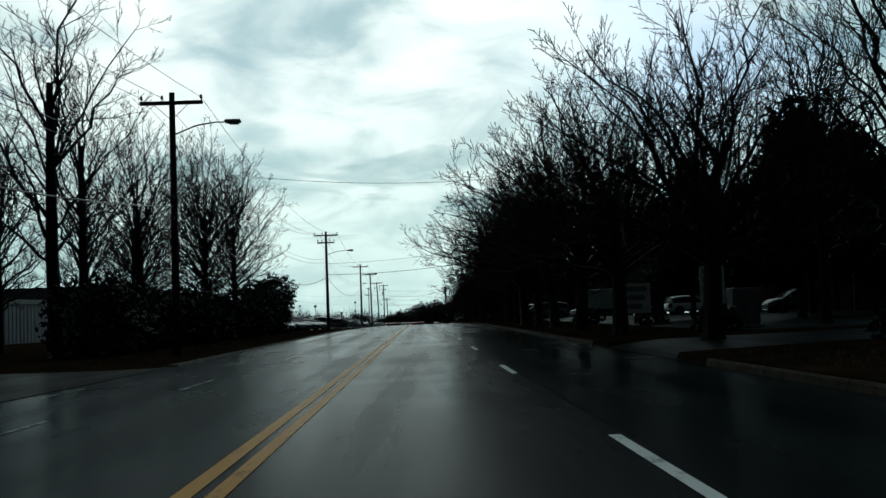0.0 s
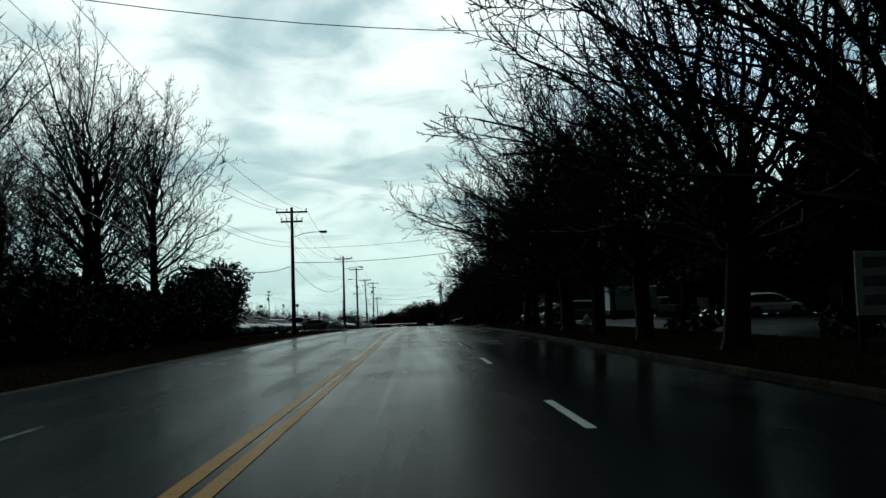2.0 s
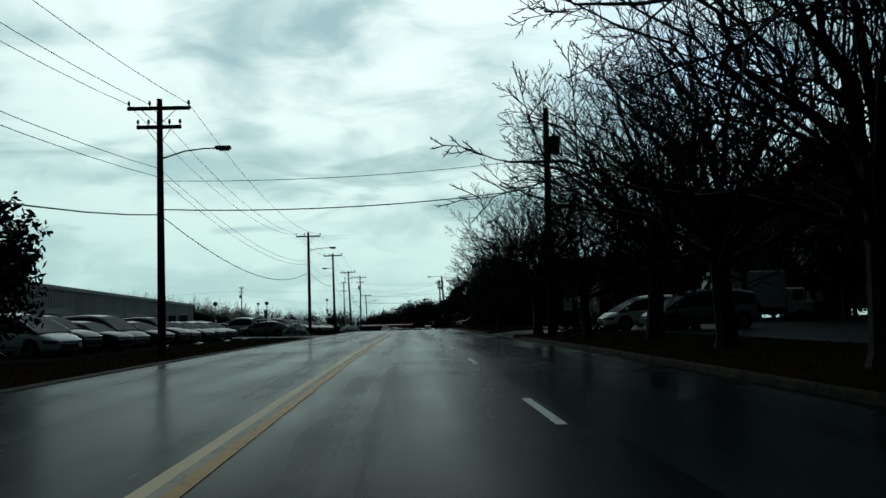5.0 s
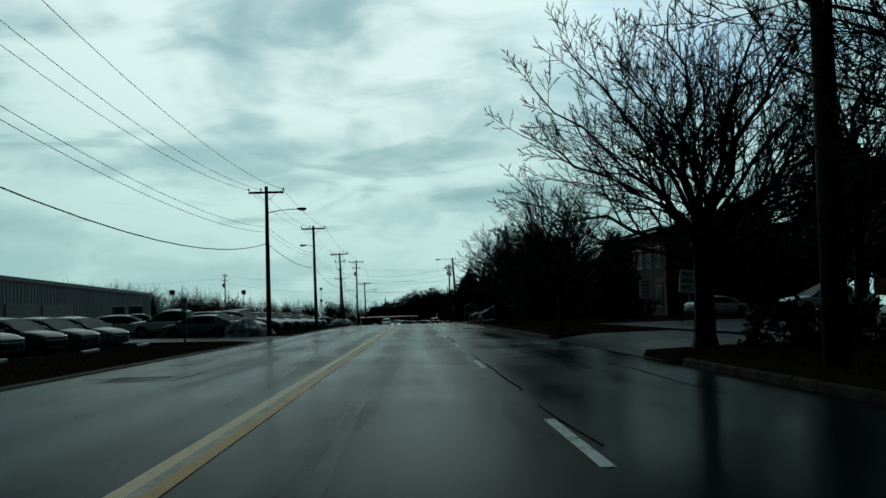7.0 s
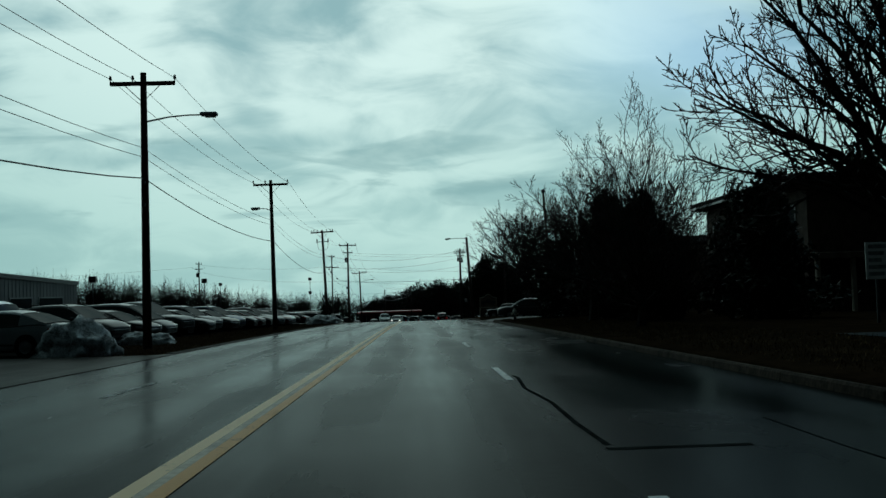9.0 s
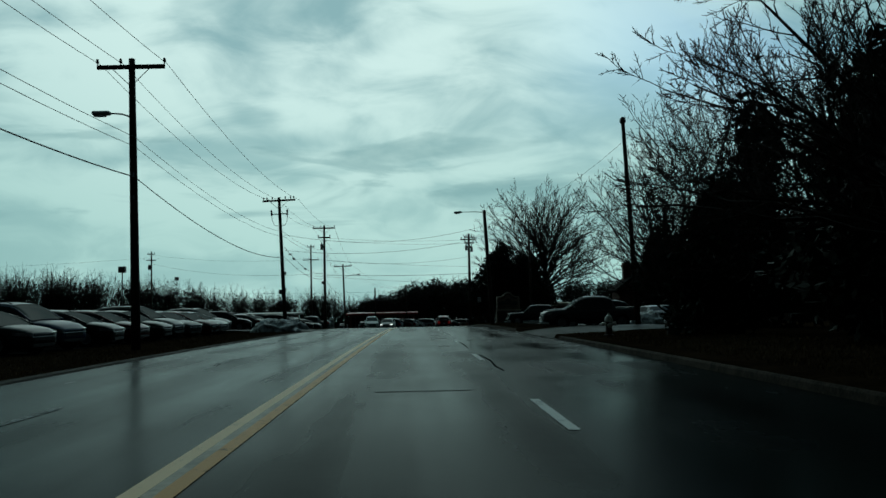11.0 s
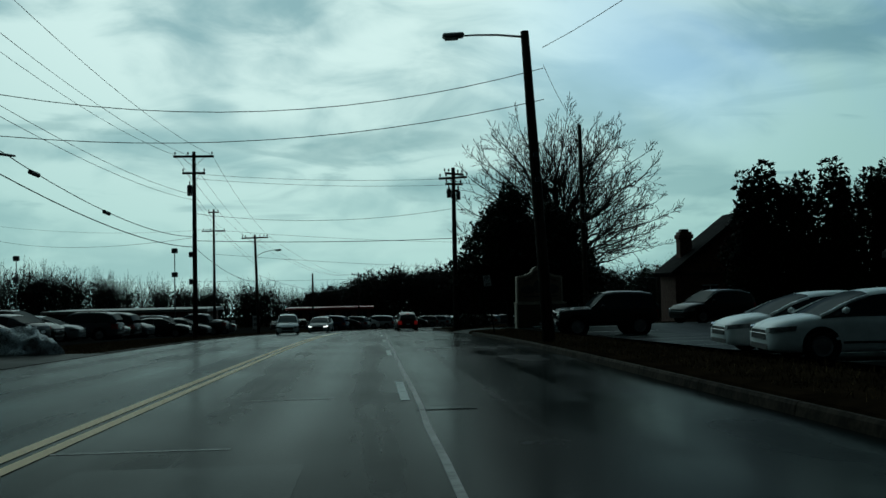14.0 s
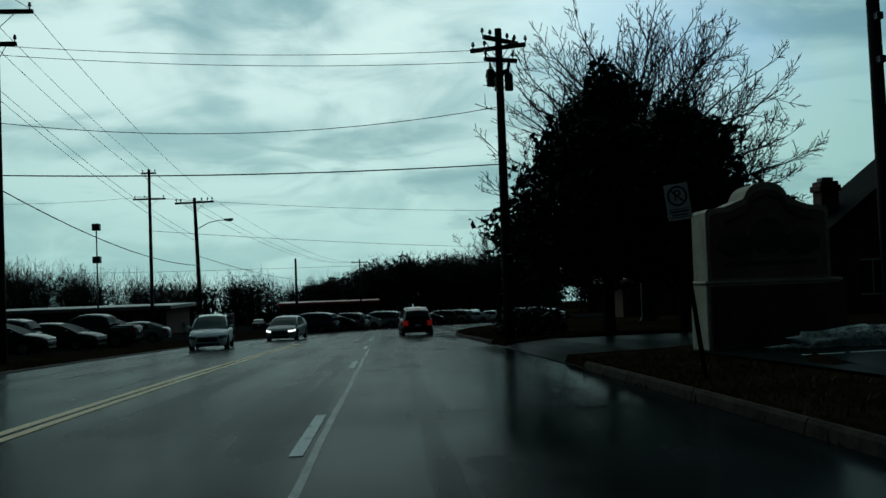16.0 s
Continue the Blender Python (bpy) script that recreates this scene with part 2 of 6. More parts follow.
def glass(name, tint):
    m, kk, b = material(name, 0.12, 0.0, 0.02)
    b.inputs["IOR"].default_value = 1.2
    co = place(kk)
    kk.link(kk.mix(kk.noise(co, 1.5, 3), (*tint, 1), (tint[0] * 2, tint[1] * 2, tint[2] * 2, 1)), b.inputs["Base Color"])
    return m


def car_glass(name, tint):
    """Dark tinted glass with a thin even reflection."""
    m = glass(name, tint)
    kk = Nodes(m.node_tree)
    gl, df, mx = kk.n("ShaderNodeBsdfGlossy"), kk.n("ShaderNodeBsdfDiffuse"), kk.n("ShaderNodeMixShader")
    gl.inputs["Roughness"].default_value = 0.08
    gl.inputs["Color"].default_value = (0.9, 0.95, 0.95, 1)
    df.inputs["Color"].default_value = (*tint, 1)
    mx.inputs[0].default_value = 0.032
    kk.link(df.outputs[0], mx.inputs[1])
    kk.link(gl.outputs[0], mx.inputs[2])
    kk.link(mx.outputs[0], m.node_tree.nodes["Material Output"].inputs[0])
    return m


M["glass"] = car_glass("car_glass", (0.010, 0.013, 0.014))
M["window"] = glass("window_glass", (0.012, 0.014, 0.016))


def car_paint(name, a):
    m, kk, b = material(name, 0.36, 0.0, 0.1, 0.06)
    b.inputs["Coat Roughness"].default_value = 0.06
    co = place(kk)
    dirt = kk.ramp(kk.noise(co, 2.2, 5, 0.6), 0.42, 0.75, 0.0, 0.45)
    kk.link(kk.mix(dirt, (*a, 1), (a[0] * 0.5 + 0.02, a[1] * 0.5 + 0.019, a[2] * 0.5 + 0.017, 1)), b.inputs["Base Color"])
    return m


PAINT = {n: car_paint("paint_" + n, c) for n, c in {
    "white": (0.84, 0.85, 0.86), "silver": (0.24, 0.25, 0.26), "grey": (0.055, 0.058, 0.062), "black": (0.012, 0.012, 0.013),
    "slate": (0.055, 0.052, 0.055), "blue": (0.02, 0.035, 0.08), "gold": (0.16, 0.145, 0.12), "maroon": (0.06, 0.008, 0.010)}.items()}


def lit(name, colour, power):
    m, kk, b = material(name, 0.2)
    b.inputs["Base Color"].default_value = (colour[0] * 0.3, colour[1] * 0.3, colour[2] * 0.3, 1)
    b.inputs["Emission Color"].default_value = (*colour, 1)
    b.inputs["Emission Strength"].default_value = power
    return m


M["head_lit"] = lit("headlight_lit", (1.0, 0.97, 0.9), 1.6)
M["tail_lit"] = lit("brake_light_lit", (1.0, 0.04, 0.035), 0.06)
M["head_off"] = plain("headlight_lens", (0.06, 0.062, 0.065), (0.2, 0.205, 0.21), 6.0, 0.15)
M["tail_off"] = plain("tail_lens", (0.18, 0.012, 0.012), (0.26, 0.02, 0.018), 6.0, 0.2)

# ---- building helpers ----
def mesh_object(name, verts, faces, mat, parent=None, smooth=False, label="", kind=""):
    me = bpy.data.meshes.new(name)
    me.from_pydata([tuple(p) for p in verts], [], [tuple(q) for q in faces])
    me.materials.append(mat)
    if smooth:
        me.polygons.foreach_set("use_smooth", [True] * len(me.polygons))
    me.update()
    ob = new(name, me)
    ob.parent = parent
    return tagged(ob, label=label, kind=kind)


def part(name, bm, mat, parent, label="", smooth=False):
    me = bpy.data.meshes.new(name)
    bmesh.ops.recalc_face_normals(bm, faces=bm.faces)
    if smooth:
        for q in bm.faces:
            q.smooth = True
    bm.to_mesh(me)
    bm.free()
    me.materials.append(mat)
    ob = new(name, me)
    ob.parent = parent
    return tagged(ob, label=label)


def thing(name, label, category, m, group=""):
    ob = new(name)
    ob.empty_display_size = 0.3
    ob.matrix_basis = m
    return tagged(ob, label, category, group)


def boxes(*specs, bevel=0.0):
    """Boxes (x0, x1, y0, y1, z0, z1) in one bmesh, with softened edges."""
    bm = bmesh.new()
    for x0, x1, y0, y1, z0, z1 in specs:
        bmesh.ops.create_cube(bm, size=1, matrix=Matrix.Translation(((x0 + x1) / 2, (y0 + y1) / 2, (z0 + z1) / 2)) @ Matrix.Diagonal((x1 - x0, y1 - y0, z1 - z0, 1)))
    if bevel:
        bmesh.ops.bevel(bm, geom=bm.edges[:], offset=bevel, segments=1, affect="EDGES")
    return bm


def tube(points, radii, sides=8, bm=None, cap=True):
    """A tapered round bar along points."""
    bm = bm or bmesh.new()
    rings = []
    pts = [Vector(p) for p in points]
    for i, p in enumerate(pts):
        d = (pts[min(i + 1, len(pts) - 1)] - pts[max(i - 1, 0)]).normalized()
        a = d.cross(Vector((0, 0, 1)) if abs(d.z) < 0.9 else Vector((1, 0, 0))).normalized()
        b = d.cross(a)
        rings.append([bm.verts.new(p + (a * math.cos(2 * math.pi * j / sides) + b * math.sin(2 * math.pi * j / sides)) * radii[i]) for j in range(sides)])
    for r, s in zip(rings, rings[1:]):
        for j in range(sides):
            bm.faces.new((r[j], r[(j + 1) % sides], s[(j + 1) % sides], s[j]))
    if cap:
        bm.faces.new(rings[0])
        bm.faces.new(rings[-1])
    return bm


def lathe(profile, sides=16, m=Matrix.Identity(4), bm=None):
    """A turned body about z: (radius, height) pairs."""
    bm = bm or bmesh.new()
    rings = [[bm.verts.new(m @ Vector((r * math.cos(2 * math.pi * j / sides), r * math.sin(2 * math.pi * j / sides), z))) for j in range(sides)] for r, z in profile]
    for r, s in zip(rings, rings[1:]):
        for j in range(sides):
            bm.faces.new((r[j], r[(j + 1) % sides], s[(j + 1) % sides], s[j]))
    bm.faces.new(rings[0])
    bm.faces.new(rings[-1])
    return bm


# ---- the lie of the land ----
KNOT_Y = np.array([-30, 30, 80, 130, 180, 230, 280, 340, 420.0])
KNOT_Z = np.array([0, -0.718, -1.226, -2.088, -3.031, -4.412, -6.484, -8.884, -11.641])
STATION = np.arange(-80.0, 702.0, 2.0)


def grade(y):
    slope = np.gradient(KNOT_Z, KNOT_Y)
    yc = np.clip(y, KNOT_Y[0], KNOT_Y[-1])
    i = np.clip(np.searchsorted(KNOT_Y, yc) - 1, 0, len(KNOT_Y) - 2)
    h = KNOT_Y[i + 1] - KNOT_Y[i]
    u = (yc - KNOT_Y[i]) / h
    z = (2 * u**3 - 3 * u**2 + 1) * KNOT_Z[i] + (u**3 - 2 * u**2 + u) * h * slope[i] + (-2 * u**3 + 3 * u**2) * KNOT_Z[i + 1] + (u**3 - u**2) * h * slope[i + 1]
    past = np.clip(y - KNOT_Y[-1], 0, 120)
    return z + np.minimum(y - KNOT_Y[0], 0) * slope[0] + slope[-1] * (past - past**2 / 240)


STATION_Z = grade(STATION)


def gz(y):
    """Height of the road at y."""
    return float(np.interp(y, STATION, STATION_Z))


def bend(y):
    """How far the road has swung to the right at y."""
    return max(0.0, y - 262) ** 2 / (2 * 105.0)


RIGHT, LEFT = 7.05, -5.45  # road edges


def redge(y):
    """The right edge of the road, which widens a little further on."""
    u = min(1.0, max(0.0, (y - 185) / 45))
    return RIGHT + 0.6 * u * u * (3 - 2 * u)


VERGE_R, VERGE_L = 0.17, 0.03


def dip(x, y):
    """The car park on the right lies a little lower than the verge."""
    return -0.3 * min(1.0, max(0.0, (x - 9.6) / 1.4)) * min(1.0, max(0.0, (y - 190) / 5)) * min(1.0, max(0.0, (232 - y) / 5))


def land(x, y):
    """Height of the open ground."""
    xr = x - bend(y)
    if xr > redge(y):
        return gz(y) + VERGE_R + min(0.12, (xr - redge(y)) * 0.03) + dip(x, y)
    return gz(y) + VERGE_L - 0.02


# driveway mouths: (side, from, to, how deep)
MOUTHS = [(1, 19.5, 28.5, 14), (1, 104.5, 119.5, 14), (1, 177.5, 190.5, 6.2), (1, 235.2, 246.8, 30), (-1, 4.0, 25.0, 24), (-1, 130.0, 140.0, 16), (-1, 209.5, 218.5, 12)]

# one ground sheet out to the horizon, lowered under the road
xs = [-2600, -900, -300, -140, -80, -50, -36, -28, -20, -14, -9, -7, LEFT - 0.12, LEFT + 0.02, -2, 2, RIGHT - 0.02, RIGHT + 0.12, 9, 11, 14, 18, 24, 32, 42, 60, 90, 150, 320, 900, 2600]
ys = sorted([-2500, -900, -300, -120] + list(STATION[::2]) + [900, 1500, 3500] + [q for s, a, b, d in MOUTHS if s > 0 for q in (a + 0.7, a + 1.3, b - 1.3, b - 0.7)])
verts, faces = [], []
for y in ys:
    for x in xs:
        xx = x + bend(min(y, 420)) * (1 if abs(x) < 60 else 0) + (redge(y) - RIGHT if 5 < x < 11 else 0)
        inside = LEFT - 0.05 < x < RIGHT + 0.05 or any(s > 0 and a + 1.2 < y < b - 1.2 and 0 < x < RIGHT + d - 0.4 for s, a, b, d in MOUTHS)
        z = gz(y) - 0.12 if inside else gz(y) + (VERGE_R + min(0.12, (x - RIGHT) * 0.03) if x > 0 else VERGE_L - 0.02)
        verts.append((xx, y, z + dip(xx, y) - 0.03 * max(0.0, y - 520)))  # the land falls away beyond the woods
n = len(xs)
faces = [(j * n + i, j * n + i + 1, (j + 1) * n + i + 1, (j + 1) * n + i) for j in range(len(ys) - 1) for i in range(n - 1)]
ground = mesh_object("ground", verts, faces, M["soil"], label="dark wet winter ground with sparse brown grass", kind="structure")


def strip(name, x0, x1, y0, y1, mat, lift, parent=None, label="", kind="", step=2.0, wobble=0.0):
    """A sheet on the road between two offsets from the centre line; x0 and x1 may be functions of y."""
    fx0, fx1 = (x0 if callable(x0) else lambda y: x0), (x1 if callable(x1) else lambda y: x1)
    cuts = sorted({y0, y1, *[float(s) for s in STATION if y0 < s < y1]})
    vs, fs = [], []
    for i, y in enumerate(cuts):
        w = wobble * (noise.noise((y * 0.7, x0 if not callable(x0) else 0, 3.1))) if wobble else 0
        vs += [(fx0(y) + bend(y) + w, y, gz(y) + lift), (fx1(y) + bend(y) + w, y, gz(y) + lift)]
        if i:
            q = 2 * i
            fs.append((q - 2, q - 1, q + 1, q))
    return mesh_object(name, vs, fs, mat, parent, label=label, kind=kind)


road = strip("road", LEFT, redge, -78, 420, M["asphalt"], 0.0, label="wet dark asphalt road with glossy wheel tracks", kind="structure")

# lane paint
for x, w, cuts in ((-0.19, 0.15, ((-78, 46, "yellow"), (46, 262, "cream"))), (0.055, 0.14, ((-78, 60, "yellow"), (60, 192, "amber"), (192, 262, "cream")))):
    for y0, y1, tint in cuts:
        strip("yellow_line", x, x + w, y0, y1, M[tint], 0.006, road)
strip("worn_centre_strip", -0.04, 0.055, 40, 84, M["old_cream"], 0.005, road)
strip("worn_centre_strip", -0.04, 0.055, 84, 190, M["gap_cream"], 0.005, road)
LANE = 3.32
for i in range(-6, 34):
    far = 8.673 + 12.192 * i
    strip("lane_dash", LANE - 0.06, LANE + 0.06, far - 3.05, far, M["white"], 0.006, road)
    if not 3 <= i <= 6:
        far2 = 8.0 + 12.192 * i + (0.9 if i > 10 else -0.4)
        strip("lane_dash_far", -2.88, -2.77, far2 - 2.9, far2, M["faint"], 0.006, road)
# tar-filled seams and dark patches
for y0, y1, x, w in ((-20, 3, 3.2, 0.03), (8.5, 19, 3.45, 0.03), (50, 60, 3.44, 0.05), (92, 95.5, 3.44, 0.03), (97.5, 110, 3.44, 0.035), (120.5, 128.5, 3.42, 0.06), (160.5, 167, 3.45, 0.05), (170.5, 176, 3.44, 0.04), (96, 116, 5.95, 0.04), (100, 122, 5.3, 0.025), (178, 187, 7.0, 0.07)):
    strip("tar_seam", x - w / 2, x + w / 2, y0, y1, M["tar"], 0.003, road, wobble=0.12)
strip("joint_strip", 3.44, 3.51, 184, 250, M["seal"], 0.003, road, wobble=0.04)
for y, x0, x1, w in ((120.3, 3.4, 4.6, 0.12), (156.5, 1.2, 2.6, 0.08), (183.6, 3.45, 4.6, 0.07), (18.0, -5.0, -3.6, 0.12), (17.0, -3.2, -2.6, 0.1), (103.5, -4.9, -2.6, 0.09), (199.5, 3.4, 4.1, 0.07)):
    strip("tar_seam", x0, x1, y - w / 2, y + w / 2, M["tar"], 0.0035, road)
for y, x0, x1 in ((196.9, 0.2, 1.7), (201.2, 1.2, 2.4), (236.2, 3.4, 4.2)):
    strip("joint_strip", x0, x1, y - 0.03, y + 0.03, M["seal"], 0.0035, road)
strip("tar_patch", -4.3, -2.95, 102.2, 103.9, M["drip"], 0.002, road)
for x0, x1, y0, y1 in ((0.7, 2.4, 180, 196), (3.6, 5.6, 200, 216), (4.8, 6.6, 228, 246), (3.7, 5.4, 60, 74), (-4.8, -3.1, 92, 108)):
    strip("asphalt_patch", x0, x1, y0, y1, M["patch"], 0.002, road)
# dark drip lines along the lanes
for xc, w, y0, y1 in ((1.2, 0.15, 30, 98), (4.52, 0.12, 196, 262)):
    def half(y, y0=y0, y1=y1, w=w):
        return w * min(1.0, (y - y0) / 12, (y1 - y) / 12) * (0.8 + 0.3 * noise.noise((y * 0.4, 0.7, 1.3))) + 0.01
    strip("drip_line", lambda y: xc + 0.12 * noise.noise((y * 0.1, 5.5, xc)) - half(y), lambda y: xc + 0.12 * noise.noise((y * 0.1, 5.5, xc)) + half(y), y0, y1, M["drip"], 0.0025, road)
# broken white edge marks by the side entrance
for y0, y1, x in ((10.0, 12.2, -3.35), (16.4, 18.4, -5.1)):
    strip("edge_mark", x, x + 0.09, y0, y1, M["faint"], 0.006, road)

# driveway mouths


def mouth(side, y0, y1, deep):
    edge = redge((y0 + y1) / 2) if side > 0 else LEFT
    lift = VERGE_R if side > 0 else VERGE_L
    vs, fs = [], []
    cols = [(0.0, -1.2, 0.004), (0.45, -0.4, 0.5 * lift), (1.6, 0.6, lift + 0.02), (deep * 0.5, 0.9, lift + 0.10), (deep, 1.2, lift + 0.14)]
    cuts = np.linspace(0, 1, 8)
    for d, inset, z in cols:
        for c in cuts:
            y = (y0 + inset) * (1 - c) + (y1 - inset) * c
            vs.append((edge + side * d + bend(y), y, gz(y) + z + 0.012))
    k8 = len(cuts)
    for a in range(len(cols) - 1):
        for c in range(k8 - 1):
            q = (a * k8 + c, a * k8 + c + 1, (a + 1) * k8 + c + 1, (a + 1) * k8 + c)
            fs.append(q if side < 0 else q[::-1])
    return mesh_object("driveway", vs, fs, M["lot"], label="wet asphalt driveway mouth opening onto the road", kind="structure")


for s, y0, y1, d in MOUTHS:
    mouth(s, y0, y1, d)


def lot(name, x0, x1, y0, y1, lift, label, mat="lot"):
    cuts = sorted({y0, y1, *[float(s) for s in STATION if y0 < s < y1]})
    cols = [x0 + (x1 - x0) * u for u in (0, 0.02, 0.04, 0.07, 0.1, 0.2, 0.5, 1)]
    n7 = len(cols)
    vs, fs = [], []
    for i, y in enumerate(cuts):
        for x in cols:
            vs.append((x, y, land(x, y) + lift))
        if i:
            for c in range(n7 - 1):
                q = n7 * i + c
                fs.append((q - n7, q - n7 + 1, q + 1, q))
    return mesh_object(name, vs, fs, M[mat], label=label, kind="structure")


lot("pavement_lot_1", 11.5, 46, 30, 134, 0.02, "wet asphalt car park behind the street trees")
lot_2 = lot("pavement_lot_2", 9.6, 60, 190.5, 234, 0.04, "wet asphalt car park with white bay lines")
lot("pavement_lot_3", -34, -10.4, 88, 205, 0.02, "dark gravelled dealer yard full of parked cars", "yard")
lot("pavement_lot_4", -60, -10.6, 219, 330, 0.02, "dark gravelled yard with rows of parked cars", "yard")
lot("pavement_lot_5", -60, 60, 338, 395, 0.04, "dark gravelled yard beyond the bend", "yard")
for i in range(13):
    y = 196.4 + i * 2.9
    vs = [(x, y + d, land(x, y + d) + 0.047) for x in (10.2, 10.61, 11.62, 12.2, 14.64, 15.2) for d in (-0.05, 0.05)]
    mesh_object("bay_line", vs, [(2 * c, 2 * c + 2, 2 * c + 3, 2 * c + 1) for c in range(5)], M["white"], lot_2)

# kerbs: one stone after another, with gutters left flush
KERB = np.array([(0.0, -0.05), (0.03, 0.10), (0.055, 0.135), (0.30, 0.15), (0.33, 0.13), (0.33, -0.05)])


def kerb_stone(side, y0, y1, parent, low):
    vs = []
    for y in (y0 + 0.012, y1 - 0.012):
        edge = redge(y) if side > 0 else LEFT
        for dx, dz in KERB:
            vs.append((edge + side * dx + bend(y), y, gz(y) + (dz * (0.25 if side < 0 else 1) if not low else min(dz, 0.03))))
    m = len(KERB)
    fs = [(i, i + 1, m + i + 1, m + i) for i in range(m - 1)] + [tuple(range(m)), tuple(range(2 * m - 1, m - 1, -1))]
    return mesh_object("kerb_stone", vs, fs, M["kerb"] if side > 0 else M["kerb_old"], parent)


for s, name, label in ((1, "kerb_right", "worn concrete kerb stones along the road edge"), (-1, "kerb_left", "low worn concrete kerb along the yard edge")):
    kerb = tagged(new(name), label, "kerb", kind="structure")
    y = -30.0
    while y < 330:
        y1 = y + 3.0
        if not any(s == ms and y1 > a + 0.3 and y < b - 0.3 for ms, a, b, d in MOUTHS):
            kerb_stone(s, y, y1, kerb, False)
        y = y1

# ---- trees ----
def crown_tree(rng, height, spread, trunk_r, fork, limbs, kids=(8, 6, 4), reach=85.0, belly=0.0, leader=0.15, fine=1.0, arch=0.18, ragged=0.06):
    """Branch polylines of a bare tree whose limbs fan out to an egg-shaped crown.

    reach: the angle from the vertical of the lowest limb; belly: how far up the crown is widest (0 at the fork);
    leader: how far the stem runs on into the crown."""
    out = []
    zc = fork + 0.35 + belly * (height - fork)
    half = height - zc
    tip = fork + leader * (height - fork)
    sway = Vector((rng.gauss(0, 0.05), rng.gauss(0, 0.05), 0))
    stem = [Vector((0, 0, -0.12)), Vector((0, 0, 0.25)), sway * 1.2 + Vector((0, 0, fork * 0.6)), sway * 2 + Vector((0, 0, fork)), sway * 2.6 + Vector((rng.gauss(0, 0.08), rng.gauss(0, 0.08), tip))]
    out.append((stem, [trunk_r * 1.55, trunk_r * 1.12, trunk_r, trunk_r * 0.95, trunk_r * (0.8 if leader < 0.3 else 0.5)], 0))

    def split(pts, rad, level):
        if level > len(kids):
            return
        run = sum((q - p).length for p, q in zip(pts, pts[1:]))
        count = kids[level - 1]
        turn = rng.random() * 6.28
        for c in range(count + 1):
            end = c == count
            u = 1.0 if end else (0.24 + 0.74 * (c + rng.random()) / count)
            x = min(u * (len(pts) - 1), len(pts) - 1.001)
            i = int(x)
            base = pts[i].lerp(pts[i + 1], x - i)
            along = (pts[i + 1] - pts[i]).normalized()
            axis = along.orthogonal().normalized()
            turn += 2.4 + rng.gauss(0, 0.5)
            axis.rotate(Matrix.Rotation(turn, 3, along))
            d = along.copy()
            d.rotate(Matrix.Rotation(radians(rng.uniform(4, 18) if end else rng.uniform(28, 58)), 3, axis))
            d = (d + Vector((0, 0, 0.16))).normalized()
            length = run * (0.17 + 0.36 * (1 - u)) * rng.uniform(0.7, 1.25)
            r0 = max(0.0066 * fine, (rad[i] * (1 - x + i) + rad[i + 1] * (x - i)) * rng.uniform(0.45, 0.68))
            n = 1 if level == len(kids) else (4 if level == 1 else 3)
            q, ps = base.copy(), [base.copy()]
            for j in range(n):
                d = (d + Vector((rng.gauss(0, 0.15), rng.gauss(0, 0.15), rng.gauss(0.05, 0.12)))).normalized()
                q = q + d * (length / n)
                ps.append(q.copy())
            rs = [max(0.005 * fine, r0 * (1 - 0.7 * j / n)) for j in range(n + 1)]
            out.append((ps, rs, level + 1))
            split(ps, rs, level + 1)

    for i in range(limbs):
        u = (i + 0.5) / limbs
        ang = math.acos(1 - u * (1 - math.cos(radians(reach)))) + rng.gauss(0, 0.06)
        az = i * 2.39996 + rng.gauss(0, 0.25)
        j = 1 + rng.gauss(0, ragged) - 0.04
        goal = Vector((math.cos(az) * spread * math.sin(ang) * j, math.sin(az) * spread * math.sin(ang) * j, zc + half * math.cos(ang) * j))
        h0 = fork * 0.86 + (tip - fork * 0.86) * (1 - u) * rng.uniform(0.75, 1.0)
        s0 = Vector((sway.x * 2, sway.y * 2, h0))
        straight = goal - s0
        bow = s0 + straight * 0.5 + Vector((-straight.x * 0.12, -straight.y * 0.12, arch * straight.length * (0.25 + 0.3 * math.sin(ang)) * 0.6))
        pts = []
        for k2 in range(8):
            v = k2 / 7
            p = s0 * (1 - v) ** 2 + bow * 2 * v * (1 - v) + goal * v * v
            w = 0.05 * straight.length * min(1.0, v * 3) * 0.45
            pts.append(p + Vector((rng.gauss(0, w), rng.gauss(0, w), rng.gauss(0, w * 0.6))))
        r0 = trunk_r * rng.uniform(0.22, 0.40)
        rad = [max(0.008 * fine, r0 * (1 - 0.8 * k2 / 7)) for k2 in range(8)]
        out.append((pts, rad, 1))
        split(pts, rad, 1)
    return out


